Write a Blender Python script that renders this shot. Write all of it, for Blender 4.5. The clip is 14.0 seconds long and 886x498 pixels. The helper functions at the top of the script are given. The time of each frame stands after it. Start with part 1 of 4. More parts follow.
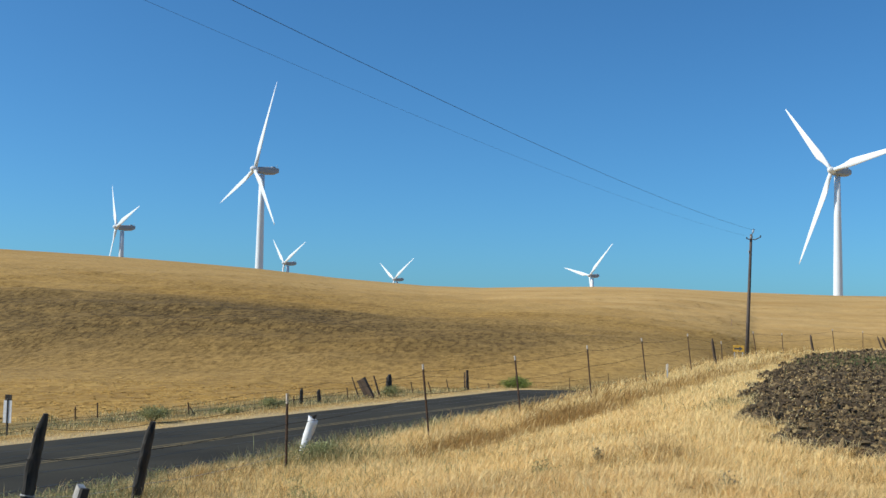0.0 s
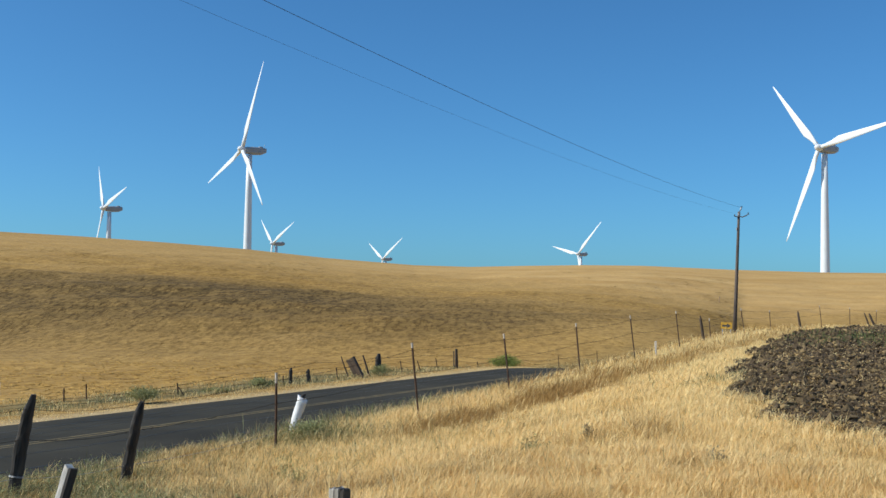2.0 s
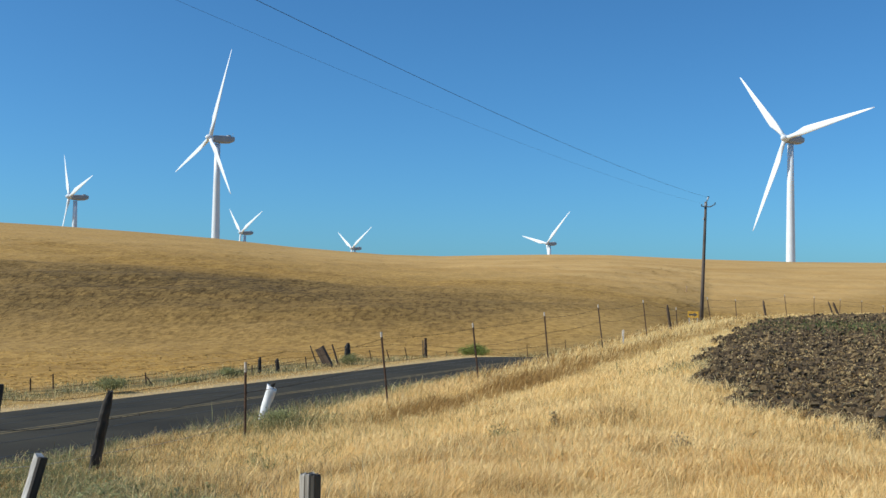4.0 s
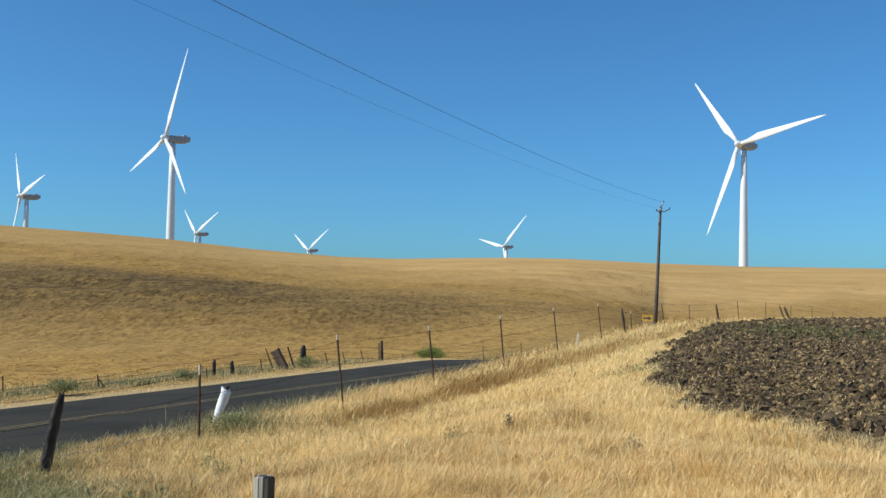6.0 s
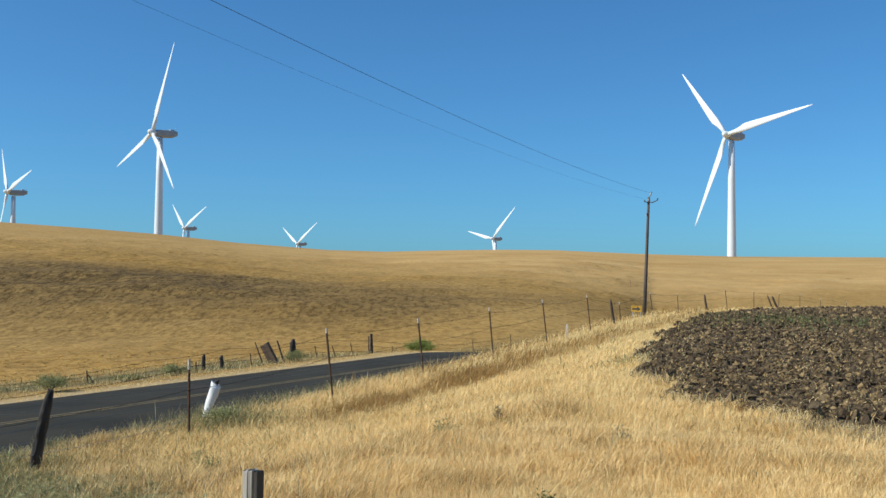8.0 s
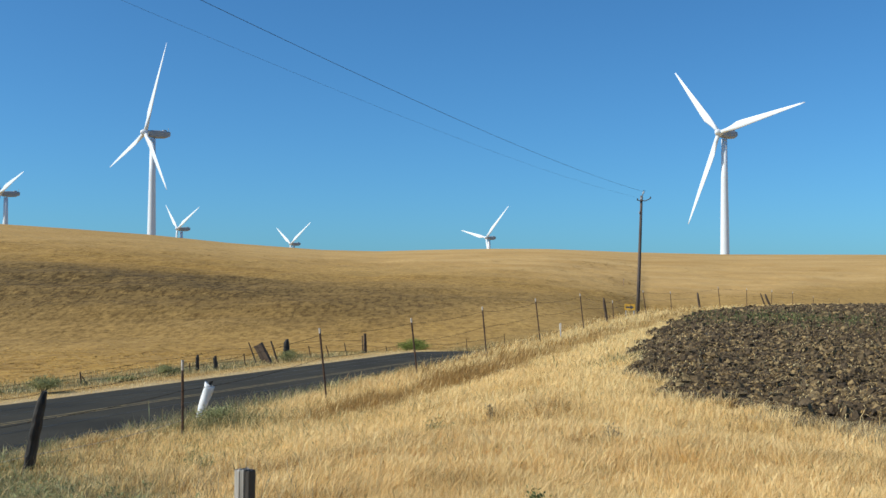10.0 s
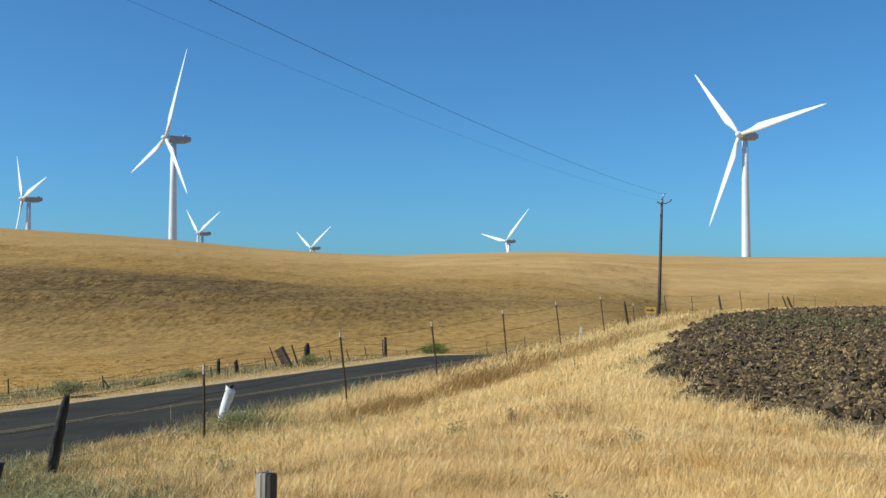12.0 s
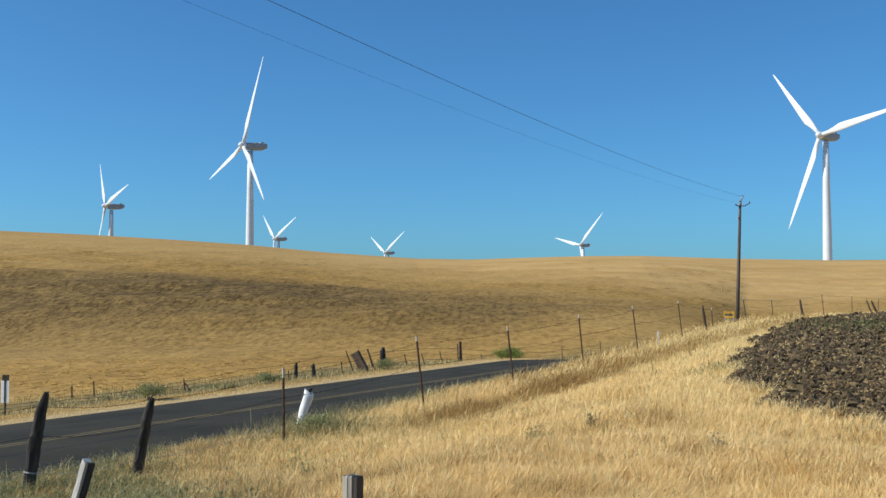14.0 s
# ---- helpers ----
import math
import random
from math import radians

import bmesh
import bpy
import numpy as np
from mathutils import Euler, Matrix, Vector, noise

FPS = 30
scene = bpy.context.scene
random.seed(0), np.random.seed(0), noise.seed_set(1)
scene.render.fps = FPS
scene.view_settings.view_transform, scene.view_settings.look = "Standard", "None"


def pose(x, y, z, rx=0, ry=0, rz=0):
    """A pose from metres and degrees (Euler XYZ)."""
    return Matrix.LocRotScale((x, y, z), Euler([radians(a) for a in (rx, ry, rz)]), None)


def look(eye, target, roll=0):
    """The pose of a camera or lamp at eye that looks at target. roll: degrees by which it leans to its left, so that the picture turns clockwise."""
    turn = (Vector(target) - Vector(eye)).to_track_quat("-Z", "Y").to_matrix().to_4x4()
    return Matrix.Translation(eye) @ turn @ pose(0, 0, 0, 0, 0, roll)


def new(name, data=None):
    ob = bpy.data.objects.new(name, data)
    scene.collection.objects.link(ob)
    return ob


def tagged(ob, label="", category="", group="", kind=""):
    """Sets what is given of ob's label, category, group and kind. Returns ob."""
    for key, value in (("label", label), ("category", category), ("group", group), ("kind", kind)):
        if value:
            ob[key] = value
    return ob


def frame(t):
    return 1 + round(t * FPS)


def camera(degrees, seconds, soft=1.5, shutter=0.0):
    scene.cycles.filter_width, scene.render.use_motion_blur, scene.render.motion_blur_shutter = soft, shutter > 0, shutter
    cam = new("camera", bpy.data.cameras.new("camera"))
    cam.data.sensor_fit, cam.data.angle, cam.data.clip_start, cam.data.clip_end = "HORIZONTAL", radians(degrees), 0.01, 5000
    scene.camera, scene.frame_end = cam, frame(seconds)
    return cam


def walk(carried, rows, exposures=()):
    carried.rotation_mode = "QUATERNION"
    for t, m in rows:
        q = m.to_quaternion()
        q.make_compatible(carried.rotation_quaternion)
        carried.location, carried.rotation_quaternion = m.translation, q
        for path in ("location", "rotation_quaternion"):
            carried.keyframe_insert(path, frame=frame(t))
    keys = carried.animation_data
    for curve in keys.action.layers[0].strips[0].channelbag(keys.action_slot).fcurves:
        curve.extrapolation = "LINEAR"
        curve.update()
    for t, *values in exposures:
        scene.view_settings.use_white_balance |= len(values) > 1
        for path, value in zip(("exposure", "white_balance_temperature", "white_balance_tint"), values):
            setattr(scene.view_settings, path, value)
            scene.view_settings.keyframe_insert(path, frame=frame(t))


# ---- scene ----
cam = camera(45.32, 14.0)

EYE = 3.0          # eye above the road surface, which lies at z = 0


def view(x, y, z, yaw, pitch, roll):
    return pose(x, y, EYE + z, 90 + pitch, 0, yaw) @ pose(0, 0, 0, 0, 0, roll)


PATH = [
    (0, -0.024, 0.120, 0.014, 4.698, 4.150, 1.145),
    (0.5, -0.031, 0.129, 0.008, 4.665, 3.853, 1.053),
    (1, -0.043, 0.144, 0.001, 4.580, 3.441, 0.769),
    (1.5, -0.030, 0.154, 0.001, 4.473, 3.096, 0.763),
    (2, -0.024, 0.161, -0.004, 4.063, 3.048, 0.763),
    (2.5, -0.014, 0.152, -0.006, 3.879, 2.855, 0.735),
    (5, -0.016, 0.023, -0.001, 1.506, 2.461, 0.778),
    (5.5, -0.003, 0.046, 0.002, 1.115, 2.774, 0.880),
    (6, -0.004, 0.009, 0.000, 0.072, 2.672, 0.988),
    (6.5, -0.000, -0.000, -0.000, 0.000, 2.190, 0.630),
    (7, 0.012, -0.011, 0.000, -0.286, 2.112, 0.370),
    (7.5, 0.014, -0.018, 0.005, -0.650, 2.061, 0.326),
    (8, 0.011, -0.026, 0.006, -0.522, 2.271, 0.491),
    (8.2, 0.019, -0.028, 0.007, -0.554, 1.899, 0.448),
    (10.3, 0.036, -0.092, 0.012, -1.027, 2.294, 0.069),
    (10.5, 0.036, -0.089, 0.014, -1.260, 2.358, -0.032),
    (11, 0.033, -0.083, 0.011, -1.185, 2.781, -0.075),
    (11.5, 0.030, -0.089, 0.009, -0.619, 2.597, -0.158),
    (12, 0.031, -0.073, 0.006, 0.209, 2.430, 0.026),
    (12.5, 0.012, -0.076, 0.006, 0.867, 2.422, -0.213),
    (13, -0.002, -0.074, 0.006, 1.751, 2.480, -0.233),
    (13.5, -0.009, -0.073, 0.003, 2.902, 2.563, -0.348),
    (14, -0.022, -0.083, 0.005, 4.181, 2.665, -0.035),
]
walk(cam, [(t, view(*row)) for t, *row in PATH])

# ---- world and sun ----
SUN_TO = Vector((-0.97, -0.24, 0.75)).normalized()
SUN_EL = math.asin(SUN_TO.z)
SUN_ROT = math.atan2(SUN_TO.x, SUN_TO.y)

world = bpy.data.worlds.new("sky")
scene.world = world
world.use_nodes = True
wn = world.node_tree
sky = wn.nodes.new("ShaderNodeTexSky")
sky.sky_type = "NISHITA"
sky.sun_disc = False
sky.sun_elevation, sky.sun_rotation = SUN_EL, SUN_ROT
sky.altitude, sky.air_density, sky.dust_density, sky.ozone_density = 0, 0.8, 0.85, 2.6
tint = wn.nodes.new("ShaderNodeMix")
tint.data_type, tint.blend_type = "RGBA", "MULTIPLY"
tint.inputs[0].default_value = 1.0
tint.inputs[7].default_value = (0.413, 0.88, 1.18, 1)
wn.links.new(sky.outputs[0], tint.inputs[6])
wn.links.new(tint.outputs[2], wn.nodes["Background"].inputs[0])
wn.nodes["Background"].inputs[1].default_value = 0.114

sun_data = bpy.data.lights.new("sun", "SUN")
sun_data.energy, sun_data.angle, sun_data.color = 4.9, radians(0.5), (1.0, 0.945, 0.84)
sun = new("sun", sun_data)
sun.matrix_world = look(SUN_TO * 100, (0, 0, 0))
scene.view_settings.exposure = 0.0

# ---- materials ----


class Mat:
    """A small node-material builder."""

    def __init__(self, name, rough=0.8, metal=0.0):
        self.m = bpy.data.materials.new(name)
        self.m.use_nodes = True
        self.t = self.m.node_tree
        self.b = self.t.nodes["Principled BSDF"]
        self.b.inputs["Roughness"].default_value = rough
        self.b.inputs["Metallic"].default_value = metal
        self.pos = None

    def node(self, kind, **inputs):
        n = self.t.nodes.new(kind)
        for k, v in inputs.items():
            n.inputs[k.replace("_", " ")].default_value = v
        return n

    def link(self, a, b):
        self.t.links.new(a, b)

    def where(self, obj=False, scale=(1, 1, 1), rot=(0, 0, 0)):
        c = self.node("ShaderNodeTexCoord") if obj else self.node("ShaderNodeNewGeometry")
        mp = self.node("ShaderNodeMapping")
        mp.inputs["Scale"].default_value = scale
        mp.inputs["Rotation"].default_value = rot
        self.link(c.outputs["Object" if obj else "Position"], mp.inputs["Vector"])
        return mp.outputs[0]

    def noise(self, scale, detail=4, rough=0.55, vec=None, distort=0.0):
        n = self.node("ShaderNodeTexNoise", Scale=scale, Detail=detail, Roughness=rough, Distortion=distort)
        self.link(vec if vec else self.where(), n.inputs["Vector"])
        return n.outputs["Fac"]

    def ramp(self, fac, stops):
        r = self.node("ShaderNodeValToRGB")
        e = r.color_ramp.elements
        while len(e) < len(stops):
            e.new(0.5)
        for el, (p, c) in zip(e, stops):
            el.position = p
            el.color = (*c, 1) if len(c) == 3 else c
        self.link(fac, r.inputs[0])
        return r.outputs[0]

    def mix(self, fac, a, b, kind="MIX"):
        m = self.t.nodes.new("ShaderNodeMix")
        m.data_type, m.blend_type = "RGBA", kind
        for sock, v in ((m.inputs[0], fac), (m.inputs[6], a), (m.inputs[7], b)):
            if isinstance(v, (int, float)):
                sock.default_value = v
            elif isinstance(v, tuple):
                sock.default_value = (*v, 1)
            else:
                self.link(v, sock)
        return m.outputs[2]

    def math(self, op, a, b=0.0):
        m = self.t.nodes.new("ShaderNodeMath")
        m.operation = op
        m.use_clamp = True
        for sock, v in ((m.inputs[0], a), (m.inputs[1], b)):
            if isinstance(v, (int, float)):
                sock.default_value = v
            else:
                self.link(v, sock)
        return m.outputs[0]

    def attr(self, name):
        a = self.node("ShaderNodeAttribute")
        a.attribute_name = name
        return a.outputs["Fac"]

    def island(self):
        return self.node("ShaderNodeNewGeometry").outputs["Random Per Island"]

    def chance(self):
        return self.node("ShaderNodeObjectInfo").outputs["Random"]

    def color(self, c):
        if isinstance(c, tuple):
            self.b.inputs["Base Color"].default_value = (*c, 1)
        else:
            self.link(c, self.b.inputs["Base Color"])
        return self

    def bump(self, fac, strength=0.5, dist=0.05):
        bp = self.node("ShaderNodeBump", Strength=strength, Distance=dist)
        self.link(fac, bp.inputs["Height"])
        self.link(bp.outputs[0], self.b.inputs["Normal"])
        return self


def two_tone(name, a, b, scale, rough=0.8, metal=0.0, bump=0.3, dist=0.01, stretch=(1, 1, 1), spread=(0.35, 0.65)):
    k = Mat(name, rough, metal)
    v = k.where(True, stretch)
    k.color(k.ramp(k.noise(scale, 6, 0.6, v), [(spread[0], a), (spread[1], b)]))
    return k.bump(k.noise(scale * 3, 5, 0.6, v), bump, dist).m


def ground_material():
    k = Mat("dry_grass_ground", 0.95)
    k.b.inputs["Specular IOR Level"].default_value = 0.1
    fine = k.noise(2.0, 8, 0.72, k.where(scale=(0.9, 0.5, 1)))
    mid = k.noise(0.25, 6, 0.6, distort=0.6)
    wide = k.noise(0.03, 4, 0.5)
    tufts = k.noise(1.1, 6, 0.7, k.where(scale=(0.65, 0.5, 1.0), rot=(0, 0, radians(5))))
    pale = k.attr("pale")
    coarse = k.math("SUBTRACT", 1.0, k.math("MULTIPLY", pale, 0.72))
    straw = k.ramp(fine, [(0.3, (0.37, 0.225, 0.068)), (0.52, (0.485, 0.305, 0.096)), (0.7, (0.575, 0.385, 0.145))])
    straw = k.mix(k.ramp(mid, [(0.4, (0, 0, 0)), (0.65, (1, 1, 1))]), straw, (0.42, 0.26, 0.083))
    straw = k.mix(k.math("MULTIPLY", k.ramp(tufts, [(0.49, (0, 0, 0)), (0.585, (1, 1, 1))]), 0.55), straw, (0.255, 0.152, 0.05))
    straw = k.mix(k.math("MULTIPLY", k.ramp(wide, [(0.40, (0, 0, 0)), (0.58, (1, 1, 1))]), 0.5), straw, (0.56, 0.375, 0.15))
    # high on the slope the cover is short, even and bleached
    bleached = k.ramp(k.noise(0.12, 6, 0.65, k.where(scale=(0.4, 1, 1))), [(0.32, (0.50, 0.315, 0.125)), (0.5, (0.60, 0.395, 0.17)), (0.68, (0.68, 0.465, 0.215))])
    straw = k.mix(k.math("MULTIPLY", pale, 0.85), straw, bleached)
    # darker, browner tone in a band along the slope
    band_tone = k.ramp(k.noise(1.0, 7, 0.75, k.where(scale=(0.8, 0.5, 1))), [(0.34, (0.090, 0.063, 0.028)), (0.52, (0.180, 0.122, 0.050)), (0.68, (0.35, 0.235, 0.09))])
    dark = k.math("MULTIPLY", k.attr("dark"), k.ramp(k.noise(0.30, 6, 0.65, k.where(scale=(0.3, 1, 1))), [(0.34, (0.6, 0.6, 0.6)), (0.56, (1, 1, 1))]))
    straw = k.mix(dark, straw, band_tone)
    # shade in the gaps between tussocks, painted as dark flecks, strongest in the dark band
    gap_shade = k.ramp(k.noise(1.0, 5, 0.66, k.where(scale=(2.2, 0.62, 1.0))), [(0.515, (0, 0, 0)), (0.56, (1, 1, 1))])
    gap_shade = k.math("MULTIPLY", k.math("MULTIPLY", gap_shade, coarse), k.math("ADD", 0.17, k.math("MULTIPLY", k.attr("dark"), 0.65)))
    straw = k.mix(gap_shade, straw, (0.40, 0.36, 0.32), "MULTIPLY")
    blade = k.noise(3.2, 5, 0.7, k.where(scale=(0.45, 0.55, 1.0)))
    straw = k.mix(k.math("MULTIPLY", k.ramp(blade, [(0.46, (0, 0, 0)), (0.56, (1, 1, 1))]), k.math("MULTIPLY", coarse, 0.6)), straw, (0.56, 0.54, 0.50), "MULTIPLY")
    straw = k.mix(1.0, straw, (0.895, 0.865, 0.775), "MULTIPLY")
    green = k.ramp(k.noise(1.5, 6, 0.7), [(0.35, (0.09, 0.088, 0.042)), (0.6, (0.20, 0.165, 0.075)), (0.75, (0.38, 0.27, 0.12))])
    straw = k.mix(k.math("MULTIPLY", k.attr("verge"), k.ramp(k.noise(0.5, 4), [(0.35, (0.2, 0.2, 0.2)), (0.6, (1, 1, 1))])), straw, green)
    dirt = k.ramp(k.noise(3, 7, 0.7), [(0.3, (0.38, 0.275, 0.135)), (0.7, (0.54, 0.405, 0.22))])
    straw = k.mix(k.attr("dirt"), straw, dirt)
    litter = k.ramp(k.noise(6, 6, 0.7), [(0.3, (0.50, 0.34, 0.12)), (0.7, (0.78, 0.59, 0.27))])
    straw = k.mix(k.attr("litter"), straw, litter)
    k.color(straw)
    k.bump(k.noise(2.0, 8, 0.75, k.where(scale=(0.9, 0.6, 1))), 0.3, 0.07)
    return k.m


def asphalt_material():
    k = Mat("worn_asphalt", 0.9)
    k.b.inputs["Specular IOR Level"].default_value = 0.12
    spec = k.ramp(k.noise(60, 4, 0.7), [(0.3, (0.028, 0.026, 0.019)), (0.7, (0.060, 0.055, 0.041))])
    patch = k.ramp(k.noise(0.35, 5, 0.6), [(0.35, (0.75, 0.75, 0.75)), (0.65, (1.2, 1.18, 1.15))])
    k.color(k.mix(1.0, spec, patch, "MULTIPLY"))
    return k.bump(k.noise(90, 3), 0.3, 0.006).m


def grass_material(name, tip, low, other):
    k = Mat(name, 0.7)
    k.b.inputs["Specular IOR Level"].default_value = 0.25
    c = k.ramp(k.island(), [(0.0, low), (0.35, other), (0.7, tip), (1.0, tuple(min(1, v * 1.15) for v in tip))])
    wide = k.ramp(k.noise(0.45, 4, 0.6), [(0.32, (0.80, 0.74, 0.64)), (0.52, (1, 1, 1))])
    k.color(k.mix(1.0, c, wide, "MULTIPLY"))
    # thin dry blades let light through
    tr = k.node("ShaderNodeBsdfTranslucent")
    k.link(c, tr.inputs[0])
    ms = k.node("ShaderNodeMixShader")
    ms.inputs[0].default_value = 0.3
    k.link(k.b.outputs[0], ms.inputs[1])
    k.link(tr.outputs[0], ms.inputs[2])
    k.link(ms.outputs[0], k.t.nodes["Material Output"].inputs[0])
    return k.m


M_GROUND = ground_material()
M_ASPHALT = asphalt_material()
M_GRASS = grass_material("dry_straw_grass", (0.92, 0.715, 0.365), (0.60, 0.40, 0.155), (0.84, 0.61, 0.275))
M_WEED = grass_material("grey_green_weed", (0.30, 0.285, 0.13), (0.10, 0.105, 0.045), (0.19, 0.185, 0.08))
M_BUSH = grass_material("green_bush_leaf", (0.29, 0.34, 0.085), (0.10, 0.14, 0.035), (0.19, 0.235, 0.055))
M_BROWN = grass_material("brown_matted_grass", (0.46, 0.29, 0.10), (0.22, 0.13, 0.045), (0.34, 0.205, 0.07))
M_SPROUT = grass_material("green_field_weed", (0.17, 0.20, 0.07), (0.07, 0.09, 0.03), (0.11, 0.135, 0.045))
M_SAGE = grass_material("pale_sage_leaf", (0.37, 0.375, 0.17), (0.15, 0.165, 0.068), (0.25, 0.26, 0.11))
M_TWIG = grass_material("dry_grey_twig", (0.36, 0.30, 0.185), (0.12, 0.105, 0.062), (0.23, 0.19, 0.112))
M_YELLOW = two_tone("faded_yellow_paint", (0.085, 0.068, 0.035), (0.24, 0.175, 0.065), 5, 0.8)
M_TAR = two_tone("tar_seal", (0.012, 0.012, 0.013), (0.03, 0.03, 0.03), 5, 0.5)
M_WHITE = two_tone("white_turbine_paint", (0.66, 0.71, 0.74), (0.72, 0.76, 0.79), 0.25, 0.45, 0, 0.02, 0.01)
# darker than the tower: the nacelle's shaded side is put into the colour
M_NACELLE = two_tone("shaded_grey_nacelle", (0.27, 0.30, 0.33), (0.34, 0.37, 0.40), 0.4, 0.5, 0, 0.02, 0.01)
M_STEEL = two_tone("rusty_brown_steel", (0.026, 0.017, 0.012), (0.11, 0.056, 0.030), 14, 0.75, 0.3)
M_TIP = two_tone("white_post_paint", (0.26, 0.22, 0.17), (0.50, 0.45, 0.38), 20, 0.6)
M_RUSTWIRE = two_tone("dark_rusted_wire", (0.018, 0.014, 0.011), (0.06, 0.042, 0.03), 30, 0.8, 0.3)
M_BRIGHTWIRE = two_tone("bright_steel_wire", (0.36, 0.36, 0.36), (0.6, 0.6, 0.58), 30, 0.45, 0.4)
M_STAKE = two_tone("pale_orange_stake", (0.50, 0.27, 0.12), (0.70, 0.48, 0.30), 6, 0.7)
# old dark posts; also colours the shaded sides of stake and plank
M_WOOD_DARK = two_tone("blackened_and_shaded_wood", (0.010, 0.009, 0.008), (0.075, 0.064, 0.053), 9, 0.9, 0, 0.6, 0.01, (1, 1, 0.12))
M_WOOD_GREY = two_tone("weathered_grey_wood", (0.14, 0.126, 0.107), (0.50, 0.47, 0.42), 12, 0.9, 0, 0.6, 0.008, (1, 1, 0.08))
# grey wood made paler for the plank's sunlit face
M_WOOD_LIT = two_tone("sunlit_grey_wood", (0.30, 0.28, 0.25), (0.72, 0.69, 0.64), 12, 0.9, 0, 0.6, 0.006, (1, 1, 0.08))
M_WOOD_BROWN = two_tone("brown_old_wood", (0.05, 0.035, 0.025), (0.15, 0.10, 0.065), 9, 0.9, 0, 0.6, 0.01, (1, 1, 0.12))
M_POLE = two_tone("creosoted_pole_wood", (0.055, 0.043, 0.037), (0.14, 0.11, 0.09), 5, 0.85, 0, 0.4, 0.01, (1, 1, 0.1))
M_INSULATOR = two_tone("pale_glazed_porcelain", (0.30, 0.36, 0.42), (0.5, 0.56, 0.6), 6, 0.2)
M_CABLE = two_tone("dull_aluminium_cable", (0.035, 0.06, 0.10), (0.07, 0.11, 0.17), 3, 0.8)
M_SIGN = two_tone("yellow_sign_face", (0.36, 0.19, 0.008), (0.48, 0.265, 0.012), 3, 0.45)
M_BLACK = two_tone("black_sign_paint", (0.012, 0.012, 0.012), (0.03, 0.03, 0.03), 10, 0.5)
M_GALV = two_tone("galvanised_steel", (0.30, 0.31, 0.32), (0.48, 0.48, 0.48), 9, 0.5, 0.7)
M_PLASTIC = two_tone("white_weathered_plastic", (0.70, 0.69, 0.66), (0.84, 0.84, 0.83), 6, 0.5)

# ---- the plan ----
# s runs along the road, m across it (positive towards the ploughed field); past s = 55 the road bends right.
ALONG, ACROSS = np.array((0.3907, 0.9205)), np.array((0.9205, -0.3907))
ROAD_M, ROAD_HALF, FENCE_M, FAR_FENCE_M = -17.4, 3.4, -11.7, -25.5
SKY_U = (-0.9, -0.506, -0.418, -0.338, -0.26, -0.183, -0.098, -0.045, 0.008, 0.062, 0.115, 0.195, 0.282, 0.418, 0.9)
SKY_V = (0.078, 0.0664, 0.0620, 0.0570, 0.0514, 0.0437, 0.0377, 0.0367, 0.0383, 0.0395, 0.0395, 0.0367, 0.035, 0.0354, 0.034)
CREST = 260.0


def smooth(a, b, x):
    k = np.clip((np.asarray(x, float) - a) / (b - a), 0, 1)
    return k * k * (3 - 2 * k)


def bend(s):
    s = np.asarray(s, float)
    q = np.clip(s - 55, 0, 70)
    return 0.0036 * q * q + 0.504 * np.clip(s - 125, 0, None)


def plan(x, y):
    """(s, mu): metres along the road, and across it with the bend taken out."""
    s = x * ALONG[0] + y * ALONG[1]
    return s, x * ACROSS[0] + y * ACROSS[1] - bend(s)


def spot(s, mu):
    """x, y of a place in the plan."""
    m = mu + bend(s)
    return s * ALONG[0] + m * ACROSS[0], s * ALONG[1] + m * ACROSS[1]


def waves(x, y, size, seed):
    """Gentle undulation between -1 and 1, from a few crossing waves."""
    r = np.random.RandomState(seed)
    z = np.zeros_like(np.asarray(x, float) + np.asarray(y, float))
    for k in range(7):
        a, f, p = r.uniform(0, 6.28), 6.28 / size * r.uniform(0.5, 1.6), r.uniform(0, 6.28)
        z = z + np.sin((x * np.cos(a) + y * np.sin(a)) * f + p)
    return z / 4.0


def road_z(s):
    return EYE - 3.0 - 0.9 * smooth(46, 64, s) + 2.2 * smooth(66, 102, s) - 1.5 * smooth(120, 220, s)


def field_edge(s):
    s = np.asarray(s, float)
    return -9.5 + 12 * np.exp(-np.clip(s, -5, None) / 20) + 0.75 * smooth(45, 20, s) + 0.65 * np.clip(16.5 - s, 0, 3.2) + 0.25 * np.clip(13.3 - s, 0, 9) + 0.3 * smooth(24, 17, s)


